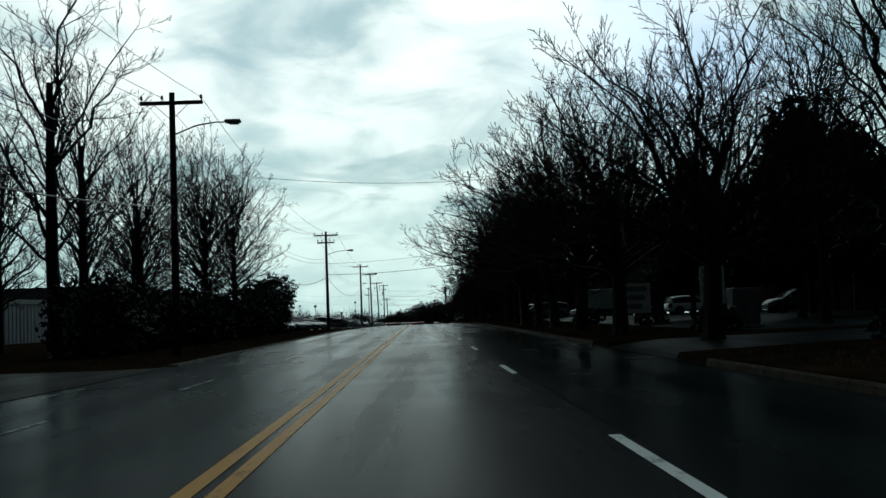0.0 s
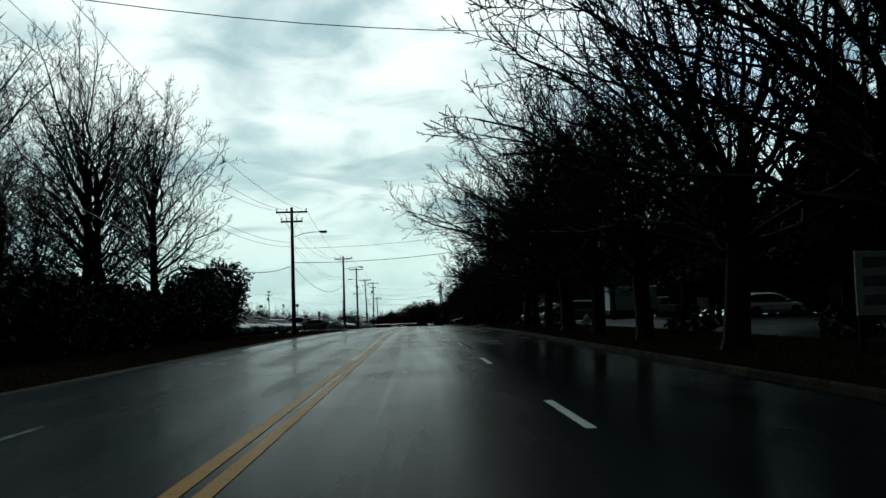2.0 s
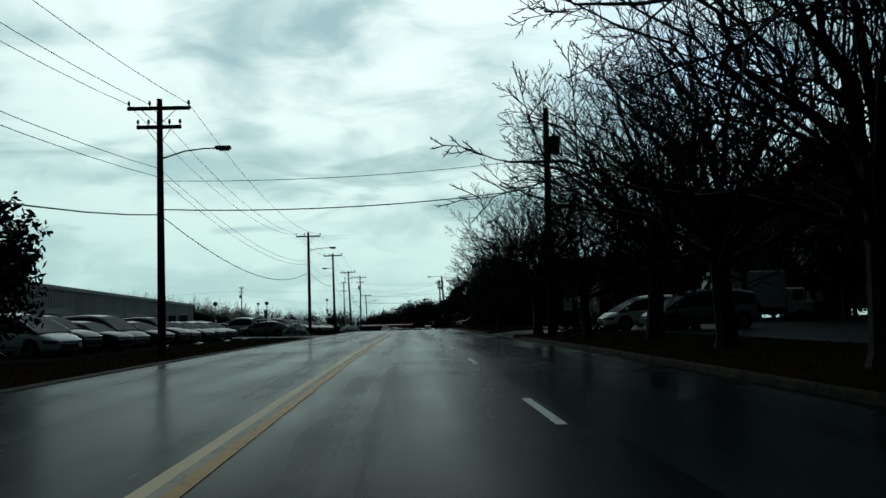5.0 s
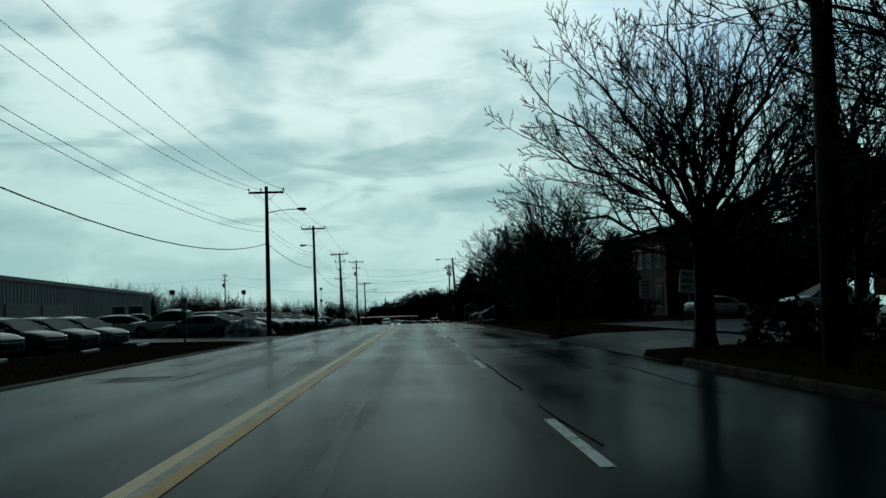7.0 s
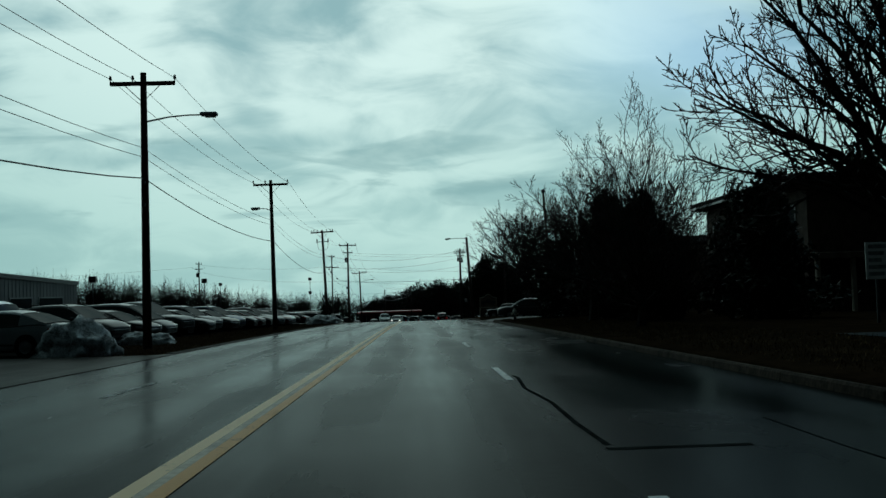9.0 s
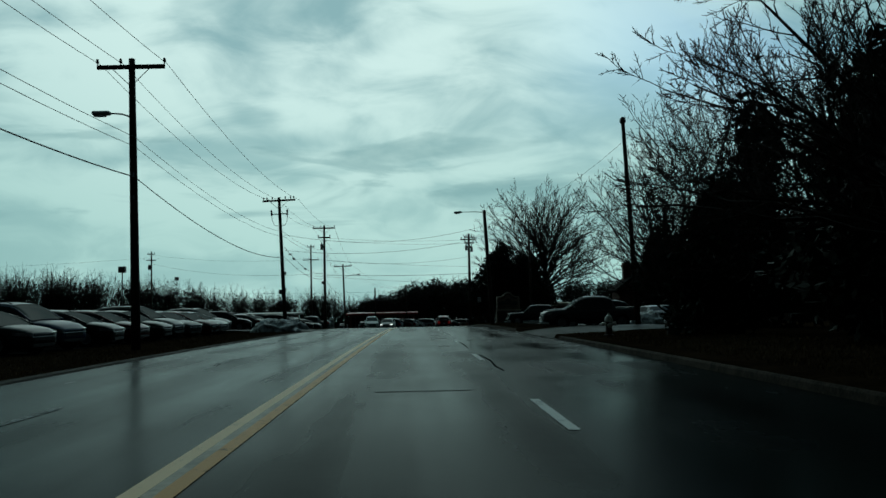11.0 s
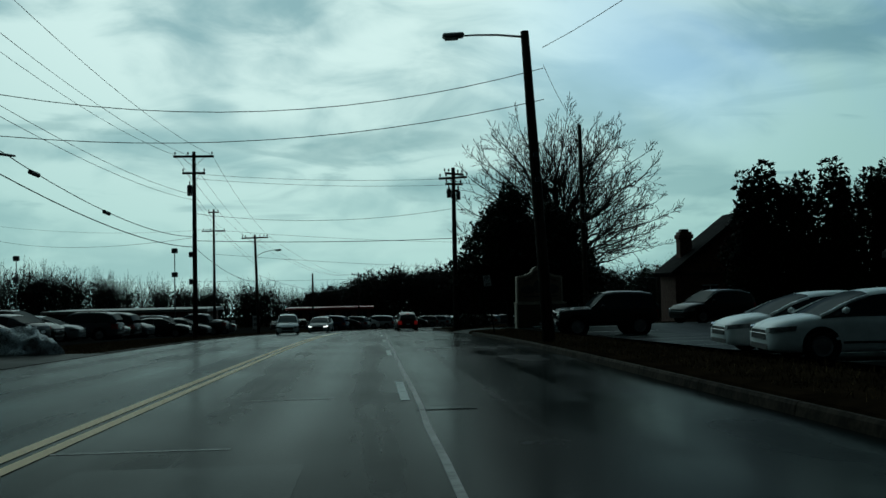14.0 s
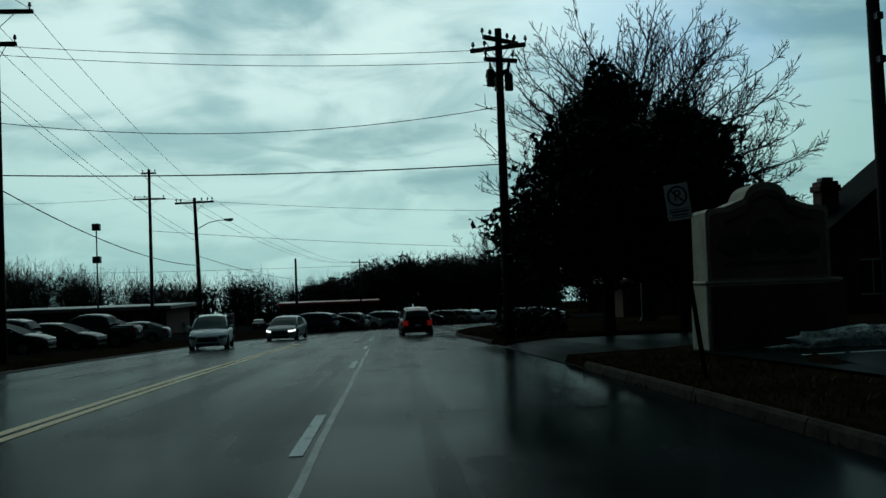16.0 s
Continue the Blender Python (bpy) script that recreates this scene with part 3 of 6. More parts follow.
def branch_mesh(branches, lo, hi):
    """Vertices and faces of all branches of the levels lo to hi; the last twigs are fine cones."""
    vs, fs = [], []
    for pts, rad, level in branches:
        if not lo <= level <= hi:
            continue
        sides = 8 if level == 0 else (5 if level == 1 else (4 if level == 2 else 3))
        base = len(vs)
        if len(pts) == 2:
            d = (pts[1] - pts[0]).normalized()
            a = d.orthogonal().normalized()
            b = d.cross(a)
            for j in range(3):
                t = 2 * math.pi * j / 3
                vs.append(pts[0] + (a * math.cos(t) + b * math.sin(t)) * rad[0])
            vs.append(pts[1])
            fs += [(base, base + 1, base + 3), (base + 1, base + 2, base + 3), (base + 2, base, base + 3)]
            continue
        for i, p in enumerate(pts):
            d = (pts[min(i + 1, len(pts) - 1)] - pts[max(i - 1, 0)]).normalized()
            a = d.orthogonal().normalized()
            b = d.cross(a)
            for j in range(sides):
                t = 2 * math.pi * j / sides
                vs.append(p + (a * math.cos(t) + b * math.sin(t)) * rad[i])
        for i in range(len(pts) - 1):
            for j in range(sides):
                k0, k1 = base + i * sides + j, base + i * sides + (j + 1) % sides
                fs.append((k0, k1, k1 + sides, k0 + sides))
    return vs, fs


def bare_tree(seed, **kw):
    """Meshes of one bare tree: trunk with limbs, and the crown of twigs."""
    br = crown_tree(random.Random(seed), **kw)
    made = []
    for lo, hi, name, mat in ((0, 1, "trunk", M["bark"]), (2, 9, "crown", M["twig"])):
        vs, fs = branch_mesh(br, lo, hi)
        me = bpy.data.meshes.new(name)
        me.from_pydata([tuple(p) for p in vs], [], fs)
        me.materials.append(mat)
        made.append((name, me))
    return made


def plant(name, meshes, x, y, turn, size, label, group, z=None):
    t = thing(name, label, "tree", Matrix.Translation((x, y, land(x, y) if z is None else z)) @ Matrix.Rotation(radians(turn), 4, "Z") @ Matrix.Scale(size, 4), group)
    for n2, me in meshes:
        ob = new(n2, me)
        ob.parent = t
    return t


STREET = [bare_tree(11 + i, height=9.9, spread=6.2, trunk_r=0.27, fork=2.3, limbs=30, kids=(9, 7, 5), reach=82, fine=1.6) for i in range(3)]
WIDE = [bare_tree(17, height=11.2, spread=7.3, trunk_r=0.3, fork=2.4, limbs=36, kids=(11, 8, 6), reach=80, fine=1.4)]
DOME = [bare_tree(21, height=7.5, spread=5.0, trunk_r=0.22, fork=2.0, limbs=34, kids=(11, 8, 6), reach=87, fine=1.35)]
ROUND = [bare_tree(31, height=6.3, spread=3.25, trunk_r=0.17, fork=1.8, limbs=32, kids=(9, 7, 4), reach=84, fine=1.3)]
TALL = [bare_tree(51 + i, height=14.5, spread=4.3, trunk_r=0.24, fork=2.6, limbs=36, kids=(9, 6, 4), reach=118, belly=0.36, leader=0.5, fine=1.7, arch=-0.15) for i in range(3)]
LEANER = [bare_tree(61 + i, height=16.5, spread=4.4, trunk_r=0.27, fork=4.2, limbs=18, kids=(8, 6, 4), reach=100, belly=0.38, leader=0.6, fine=1.9, arch=-0.2, ragged=0.16) for i in range(2)]
STEMMY = [bare_tree(71 + i, height=9.2, spread=4.5, trunk_r=0.2, fork=0.9, limbs=36, kids=(8, 6, 4), reach=74, fine=1.6, arch=-0.25, ragged=0.12) for i in range(2)]
OAK = [bare_tree(81, height=19.6, spread=9.4, trunk_r=0.5, fork=4.5, limbs=56, kids=(9, 6, 4), reach=112, belly=0.36, leader=0.35, fine=3.6)]
MYRTLE = [bare_tree(91, height=9.2, spread=4.8, trunk_r=0.16, fork=3.0, limbs=24, kids=(7, 6, 3), reach=78, fine=3.0)]

rng = random.Random(5)
for i, (y, x, s) in enumerate(((25.5, 9.6, 0.95), (33.2, 8.7, 0.98), (40.8, 8.6, 1.0), (48.8, 8.6, 0.92), (56.4, 8.7, 0.92), (70.4, 8.8, 0.9), (78.5, 9.2, 0.88), (86.5, 9.6, 0.92))):
    plant("street_tree", STREET[i % 3], x, y, rng.uniform(0, 360), s, "bare spreading street tree with dense dark twigs on the verge", "street trees")
plant("street_tree", WIDE[0], 8.7, 63.4, 30, 1.0, "bare wide-spreading street tree reaching over the road", "street trees")
plant("street_tree", DOME[0], 8.6, 92.5, 140, 0.8, "bare slender street tree beside the utility pole", "street trees")
plant("street_tree", DOME[0], 8.35, 104.6, 200, 1.0, "bare broad street tree beside the driveway mouth", "street trees")
plant("street_tree", STEMMY[0], 14.5, 98.0, 120, 0.9, "bare upright many-stemmed tree between the pole and the car park", "street trees")
plant("street_tree", ROUND[0], 8.25, 124.2, 40, 1.0, "bare round-crowned small street tree on brown grass", "street trees")
plant("street_tree", STEMMY[1], 9.9, 146.0, 10, 0.78, "bare twiggy tree before the evergreens", "street trees")
plant("street_tree", STEMMY[0], 13.2, 153.0, 260, 0.6, "bare twiggy tree among dark evergreens", "street trees")
plant("street_tree", DOME[0], 10.5, 158.2, 310, 0.98, "bare spreading tree rising over dark evergreens", "street trees")
plant("street_tree", STEMMY[0], 10.0, 172.3, 200, 0.68, "bare upright many-stemmed tree by the hydrant", "street trees")
plant("street_tree", STEMMY[1], 13.5, 178.3, 0, 1.0, "bare upright many-stemmed tree by the car park", "street trees")
plant("street_tree", STEMMY[0], 17.6, 177.2, 130, 1.05, "bare upright many-stemmed tree by the car park", "street trees")
for x, y, s, i in ((15.5, 112, 0.72, 0), (20.5, 108, 0.8, 2), (19, 80, 0.85, 0), (16.5, 34, 0.85, 2), (13.5, 22, 0.8, 1)):
    plant("lot_tree", TALL[i], x, y, rng.uniform(0, 360), s, "tall bare tree at the edge of the car park", "car park trees")
for x, y, s, i in ((-14.7, 54.0, 0.92, 1), (-12.7, 61.3, 0.93, 2), (-13.6, 66.0, 0.93, 0), (-13.2, 74.1, 1.02, 1), (-19.5, 47, 0.8, 2), (-19, 58, 0.8, 0), (-22, 80, 0.8, 2), (-19.5, 69, 0.75, 1), (-18, 37, 0.85, 0)):
    plant("roadside_tree", TALL[i], x, y, rng.uniform(0, 360), s, "tall bare roadside tree with fine upright twigs behind the hedge", "trees behind the hedge")
plant("roadside_tree", LEANER[0], -13.7, 39.3, 20, 1.0, "tall bare roadside tree with a long clear trunk", "trees behind the hedge")
plant("roadside_tree", LEANER[1], -13.2, 41.3, 200, 0.8, "tall bare roadside tree with a long clear trunk", "trees behind the hedge")
plant("oak_tree", OAK[0], 20.7, 275, 20, 0.98, "large bare oak with a wide rounded crown", "far trees", land(22, 275))
plant("myrtle_tree", MYRTLE[0], 14.5, 303, 0, 1.0, "low bare spreading ornamental tree", "far trees")
plant("myrtle_tree", MYRTLE[0], 21.0, 312, 80, 0.9, "low bare spreading ornamental tree", "far trees")


def leaves(seed, blobs, count, size, flat=0.0):
    """Small leaf faces filling rough ellipsoids (x, y, z, rx, ry, rz)."""
    r = np.random.default_rng(seed)
    vol = np.array([b[3] * b[4] * b[5] for b in blobs]) ** 0.7
    pick = r.choice(len(blobs), count, p=vol / vol.sum())
    b = np.array(blobs)[pick]
    d = r.normal(size=(count, 3))
    d /= np.linalg.norm(d, axis=1)[:, None]
    rad = r.uniform(0.25, 1.0, count) ** 0.35
    lump = 1 + 0.16 * np.sin(d[:, 0] * 7 + b[:, 0]) * np.cos(d[:, 2] * 6 + b[:, 1] * 2) + 0.1 * np.sin(d[:, 1] * 13 + b[:, 2])
    c = b[:, :3] + d * b[:, 3:] * (rad * lump)[:, None]
    u = r.normal(size=(count, 3))
    u /= np.linalg.norm(u, axis=1)[:, None]
    w = np.cross(u, r.normal(size=(count, 3)))
    w /= np.linalg.norm(w, axis=1)[:, None]
    s = size * r.uniform(0.55, 1.35, count)[:, None]
    quad = np.stack([c - u * s, c + w * s * 0.45, c + u * s, c - w * s * 0.45], 1).reshape(-1, 3)
    return quad, np.arange(count * 4).reshape(-1, 4)


def leaf_mesh(name, seed, blobs, count, size, mat):
    vs, fs = leaves(seed, blobs, count, size)
    me = bpy.data.meshes.new(name)
    me.from_pydata(vs.tolist(), [], fs.tolist())
    me.materials.append(mat)
    return me


def evergreen_mesh(seed, h, r, count, size, skirt=0.1, lumps=16, power=0.8):
    """Crown of a cone-like evergreen with an uneven outline."""
    g = random.Random(seed)
    blobs = []
    for i in range(lumps):
        u = (i + 0.5) / lumps
        rr = r * (1 - u) ** power * g.uniform(0.75, 1.1)
        a = g.random() * 6.28
        blobs.append((math.cos(a) * rr * 0.35, math.sin(a) * rr * 0.35, h * (skirt + (0.97 - skirt) * u), rr * 0.8 + 0.25, rr * 0.8 + 0.25, h / lumps * 1.5 + 0.2))
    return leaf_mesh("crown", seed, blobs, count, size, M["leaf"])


def evergreen(name, crown, x, y, turn, size, label, trunk_h=1.5, trunk_r=0.2, group="evergreens"):
    t = thing(name, label, "tree", Matrix.Translation((x, y, land(x, y))) @ Matrix.Rotation(radians(turn), 4, "Z") @ Matrix.Scale(size, 4), group)
    ob = new("crown", crown)
    ob.parent = t
    part("trunk", tube([(0, 0, -0.1), (0, 0, 0.3), (0.05, 0, trunk_h)], [trunk_r * 1.4, trunk_r, trunk_r * 0.8], 8), M["bark"], t)
    return t


HOLLY = [evergreen_mesh(101 + i, 6.6, 2.7, 7000, 0.19, 0.06, 14, 0.55) for i in range(2)]
PINE = [evergreen_mesh(111 + i, 11.5, 3.8, 6500, 0.3, 0.3, 14, 0.5) for i in range(2)]
MAGNOLIA = [evergreen_mesh(121, 9.1, 3.9, 26000, 0.15, 0.24, 20, 0.62), evergreen_mesh(122, 7.9, 3.6, 22000, 0.15, 0.26, 18, 0.5)]
THUJA = evergreen_mesh(131, 10.6, 2.1, 5000, 0.22, 0.04, 14, 0.38)
evergreen("magnolia_tree", MAGNOLIA[0], 11.7, 248.6, 0, 1.0, "large dark evergreen magnolia with a pointed crown", 3.4, 0.22)
evergreen("magnolia_tree", MAGNOLIA[1], 14.5, 249.2, 90, 1.0, "broad dark evergreen magnolia with a domed crown", 3.2, 0.2)
for x, y, s, i in ((12.6, 163.5, 1.0, 0), (15.4, 168.5, 1.1, 1), (18.8, 160.5, 1.0, 0), (12.3, 155.0, 0.85, 1), (16.5, 151.0, 0.9, 0), (11.2, 170.6, 0.7, 1), (14.3, 181.6, 0.66, 0)):
    evergreen("holly_tree", HOLLY[i], x, y, rng.uniform(0, 360), s, "dense dark evergreen holly on the verge")
for x, y, s, i in ((38, 187, 1.1, 0), (33, 190, 0.95, 1), (25, 152, 0.6, 0), (29, 156, 0.72, 1)):
    evergreen("pine_tree", PINE[i], x, y, rng.uniform(0, 360), s, "tall dark pine behind the verge", 3.8, 0.22)
for i in range(20):
    evergreen("pine_tree", PINE[i % 2], 36 + 2.5 * math.sin(i * 1.7), 36 + i * 5.6, i * 67, 1.1 + 0.12 * math.sin(i * 2.3), "tall dark pine along the back of the car park", 3.8, 0.22)
evergreen("arborvitae", THUJA, 14.73, 177.4, 30, 0.8, "narrow dark conifer rising from a thicket", 0.8, 0.15)
for i in range(12):
    evergreen("arborvitae", THUJA, 31.4 + i * 1.6, 257.5 + 0.8 * math.sin(i * 2.7), i * 77, 1.03 + 0.08 * math.sin(i * 2.1), "tall dark screening conifer in a row", 0.8, 0.15, "screening conifers")

for i in range(9):
    evergreen("pine_tree", PINE[i % 2], 31.5 + 1.6 * math.sin(i * 2.1) + (i % 3) * 2.0, 126 + i * 3.6, i * 97, 0.95 + 0.13 * math.sin(i * 1.3), "broad dark pine behind the car park", 3.8, 0.22)
for x, y, s, i in ((27.5, 94, 1.0, 0), (28.0, 100.5, 1.05, 1), (29.5, 107, 1.1, 0), (28.5, 113, 1.0, 1), (31, 118, 1.1, 0), (30, 88, 0.9, 1), (21, 47, 0.95, 0), (24.5, 54, 1.0, 1), (31, 62, 1.05, 0), (17.8, 55, 0.8, 1)):
    evergreen("pine_tree", PINE[i], x, y, x * 31, s, "broad dark pine behind the car park", 3.8, 0.22)

# hedge with taller shrubs behind the left verge
hedge_blobs = []
g = random.Random(9)
for i in range(34):
    y = 37 + i * 1.4
    hedge_blobs.append((-11.7 + g.gauss(0, 0.25), y, 1.3 + g.gauss(0, 0.15), 1.5, 1.1, 1.75 + g.gauss(0, 0.2)))
for i in range(7):
    hedge_blobs.append((-12.4 + g.gauss(0, 0.6), 82 + g.gauss(0, 2.2), 2.8 + g.gauss(0, 0.7), 1.9, 1.9, 1.7))
hedge_blobs = [(x, y, z + gz(y), a, b, c) for x, y, z, a, b, c in hedge_blobs]
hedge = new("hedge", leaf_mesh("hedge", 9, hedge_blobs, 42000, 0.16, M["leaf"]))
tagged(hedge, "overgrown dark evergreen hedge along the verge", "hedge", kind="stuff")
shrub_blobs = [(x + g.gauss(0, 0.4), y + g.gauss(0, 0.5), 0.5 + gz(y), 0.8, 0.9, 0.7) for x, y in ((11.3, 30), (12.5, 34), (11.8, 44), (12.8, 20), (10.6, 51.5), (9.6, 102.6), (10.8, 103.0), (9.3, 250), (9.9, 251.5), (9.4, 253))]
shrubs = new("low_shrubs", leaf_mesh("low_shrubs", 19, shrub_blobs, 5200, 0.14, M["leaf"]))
tagged(shrubs, "low dark clipped shrubs along the verge", "shrub", kind="stuff")

# far woods beyond the yards
def far_woods():
    kinds = [branch_mesh(crown_tree(random.Random(200 + i), height=13, spread=3.4, trunk_r=0.22, fork=2.6, limbs=18, kids=(7, 5), reach=88, belly=0.3, leader=0.45, fine=2.6, ragged=0.12), 0, 9) for i in range(4)]
    kinds = [(np.array([tuple(p) for p in vs]), fs) for vs, fs in kinds]
    g2 = random.Random(77)
    # height of the wooded skyline, from the low woods over to the round hill ahead
    line_x = (-190, -106, -90, -76, -65, -48, -33, -26, -20, -13, -6, 1, 8, 14, 22, 40, 90)
    line_z = (9.0, 7.5, 6.2, 4.2, 2.8, -0.5, -0.4, -0.2, -2.0, -2.6, -1.2, 0.8, 2.1, 1.9, 1.6, 1.2, 1.2)
    spots = []
    for i in range(380):
        x = -190 + i * 0.95 + g2.gauss(0, 2) if i < 300 else g2.uniform(-16, 40)
        y = 428 + g2.gauss(0, 9) - max(0, -x - 60) * 0.35
        tall = float(np.interp(x, line_x, line_z)) - gz(y) + g2.gauss(-0.3, 0.7)
        spots.append((x, y, max(0.35, tall / 13)))
    for i in range(36):
        spots.append((-120 - g2.random() * 30, 230 + i * 5.2, g2.uniform(0.8, 1.2)))
    for i in range(20):
        spots.append((45 + g2.random() * 40, 300 + i * 6, g2.uniform(0.8, 1.1)))
    for i in range(34):
        spots.append((50 + g2.random() * 34, 60 + i * 4.6, g2.uniform(0.85, 1.2)))
    vs, fs, nv = [], [], 0
    for x, y, s in spots:
        v, q = kinds[g2.randrange(4)]
        a = g2.random() * 6.28
        rot = np.array([[math.cos(a), -math.sin(a), 0], [math.sin(a), math.cos(a), 0], [0, 0, 1]])
        vs.append(v @ rot.T * s + np.array((x, y, gz(y) - 0.2)))
        fs += [tuple(i + nv for i in face) for face in q]
        nv += len(v)
    me = bpy.data.meshes.new("far_woods")
    me.from_pydata(np.concatenate(vs).tolist(), [], fs)
    me.materials.append(M["twig"])
    tagged(new("far_woods", me), "bare winter woods along the far edge", "woods", kind="stuff")
    under = []
    for x, y, s in spots:
        tall = 13 * s
        if x > -14 and y > 380:  # the hill is dark to its top
            fill = min(1.0, 0.8 + (x + 14) / 60)
            for dy, h, r in ((2, 0.30, 3.0), (5, 0.55, 2.8), (8, 0.72, 2.3), (10, 0.86, 1.6)):
                under.append((x + g2.gauss(0, 1.2), y + dy, gz(y) + tall * h * fill, r, r, tall * 0.16))
        else:
            under.append((x, y + 3, gz(y) + tall * 0.24, 3.4, 3.0, tall * 0.24))
            under.append((x + g2.gauss(0, 2), y + 1, gz(y) + tall * g2.uniform(0.46, 0.66), 2.2, 2.0, tall * 0.17))
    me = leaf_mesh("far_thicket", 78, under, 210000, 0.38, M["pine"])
    tagged(new("far_thicket", me), "dark evergreen thicket under the far woods", "woods", kind="stuff")


far_woods()

# ---- utility poles, wires and lamps ----
def lamp_arm(t, z, side, length, rise):
    """A street lamp on an upswept arm. side -1 reaches left."""
    arm = part("lamp_arm", tube([(0.1 * side, 0, z), (0.45 * length * side, 0, z + rise * 0.75), (0.8 * length * side, 0, z + rise), (length * side, 0, z + rise)], [0.035, 0.03, 0.028, 0.026], 6), M["steel"], t)
    x = length * side
    bm = boxes((min(x, x + 0.62 * side), max(x, x + 0.62 * side), -0.13, 0.13, z + rise - 0.05, z + rise + 0.09), bevel=0.04)
    head = part("lamp_head", bm, M["steel"], t, "grey cobra-head street lamp")
    part("lens", boxes((min(x + 0.16 * side, x + 0.56 * side), max(x + 0.16 * side, x + 0.56 * side), -0.1, 0.1, z + rise - 0.10, z + rise - 0.045), bevel=0.02), M["lamp_lens"], head)
    return arm


def crossarm(t, z, half, pins, turn=0.0):
    bm = boxes((-half, half, -0.16, -0.05, z - 0.07, z + 0.07), bevel=0.012)
    bmesh.ops.rotate(bm, verts=bm.verts, cent=(0, 0, z), matrix=Matrix.Rotation(radians(turn), 3, "Z"))
    arm = part("crossarm", bm, M["wood"], t)
    for x in pins:
        part("insulator", lathe([(0.02, 0), (0.02, 0.07), (0.055, 0.09), (0.06, 0.14), (0.04, 0.16), (0.05, 0.2), (0.025, 0.23)], 8, Matrix.Translation((x * math.cos(radians(turn)), x * math.sin(radians(turn)) - 0.1, z + 0.07))), M["ceramic"], arm, "brown glazed pin insulator")
    for s in (-1, 1):
        part("brace", tube([(s * half * 0.55, -0.13, z - 0.06), (s * 0.08, -0.13, z - 0.6)], [0.014, 0.014], 4), M["steel"], arm)
    return arm


def transformer(t, x, y, z, r=0.23, h=0.75):
    can = part("transformer", lathe([(r * 0.92, 0), (r, 0.04), (r, h), (r * 0.9, h + 0.05), (r * 0.4, h + 0.1)], 14, Matrix.Translation((x, y, z))), M["dark_steel"], t, "grey transformer can")
    part("bushing", lathe([(0.03, 0), (0.045, 0.08), (0.03, 0.12), (0.04, 0.2), (0.015, 0.26)], 8, Matrix.Translation((x, y + r * 0.3, z + h + 0.08))), M["ceramic"], can)
    return can


def utility_pole(x, y, h, label, lean=0.0, r=0.15, group="utility poles", arms=(), lamp=None, cans=(), z=None):
    t = thing("utility_pole", label, "utility pole", Matrix.Translation((x, y, (land(x, y) if z is None else z))) @ Matrix.Rotation(radians(lean), 4, "Y"), group)
    part("pole", tube([(0, 0, -0.3), (0, 0, h * 0.3), (0, 0, h * 0.7), (0, 0, h)], [r * 1.12, r, r * 0.85, r * 0.72], 12), M["wood"], t, smooth=True)
    for za, half, pins, *turned in arms:
        crossarm(t, za, half, pins, turned[0] if turned else 0.0)
    if lamp:
        lamp_arm(t, *lamp)
    for c in cans:
        transformer(t, *c)
    for zc in (h * 0.52, h * 0.6):
        part("cable_bracket", boxes((-0.06, 0.06, -0.24, -0.08, zc - 0.08, zc + 0.05), bevel=0.01), M["dark_steel"], t)
    return t


PIN4 = (-1.14, -0.35, 1.14)
POLES = {}  # name: x, y, top height above the ground there


def left_pole(key, x, y, top, **kw):
    h = top - land(x, y)
    POLES[key] = (x, y, top)
    return utility_pole(x, y, h, **kw)


left_pole("A", -7.71, 35.5, 9.3, label="tall dark timber utility pole with crossarm and street lamp", arms=((8.6 + 1.05, 1.2, PIN4),), lamp=(8.45, 1, 2.0, 0.42))
left_pole("B", -7.68, 92.76, 8.45, label="timber utility pole with two crossarms and a street lamp", arms=((9.48, 1.2, PIN4), (8.75, 0.85, (-0.8, -0.4, 0.4, 0.8))), lamp=(7.55, 1, 2.1, 0.35))
left_pole("C", -7.73, 145.9, 7.5, label="timber utility pole with crossarm and street lamp by the yard", arms=((9.45, 1.15, PIN4),), lamp=(8.1, 1, 2.0, 0.2))
left_pole("D", -7.68, 174.9, 7.1, label="timber utility pole with crossarm and hanging lamp", lean=-0.6, arms=((9.7, 1.15, PIN4),), lamp=(8.0, -1, 0.75, 0.12))
left_pole("E", -8.05, 214.35, 6.35, label="leaning timber utility pole with crossarm and cable loops", lean=-2.2, arms=((10.0, 1.25, (-1.15, -0.9, -0.5, 0.5, 0.9, 1.15)),))
left_pole("F", -8.2, 247.8, 6.57, label="tall timber utility pole with crossarm and branching cables", arms=((11.35, 1.25, PIN4), (10.3, 0.7, (-0.65, 0.65))), cans=((-0.3, 0.1, 8.9, 0.16, 0.6),))
left_pole("G", -8.4, 281.1, 3.2, label="leaning timber utility pole with crossarm and street lamp", lean=-1.6, arms=((9.4, 1.3, (-1.2, -0.9, 0.5, 0.9, 1.2)),), lamp=(7.6, 1, 1.9, 0.5))
left_pole("H", -14.75, 293.6, 6.8, label="tall far timber pole with two crossarms", arms=((13.5, 0.6, (-0.5, 0.5)), (11.4, 1.3, PIN4)))
left_pole("I", -41.0, 296.0, 6.3, label="far timber pole with transformer behind the yard", arms=((13.0, 0.6, (-0.5, 0.5)), (12.0, 0.8, PIN4)), cans=((-0.35, 0, 10.4),))
left_pole("J", -0.1, 372.0, 0.7, label="slim far timber pole beyond the bend", arms=((10.2, 1.4, PIN4),))
left_pole("K", -5.5, 318.0, -0.2, label="slim far timber pole beyond the bend")
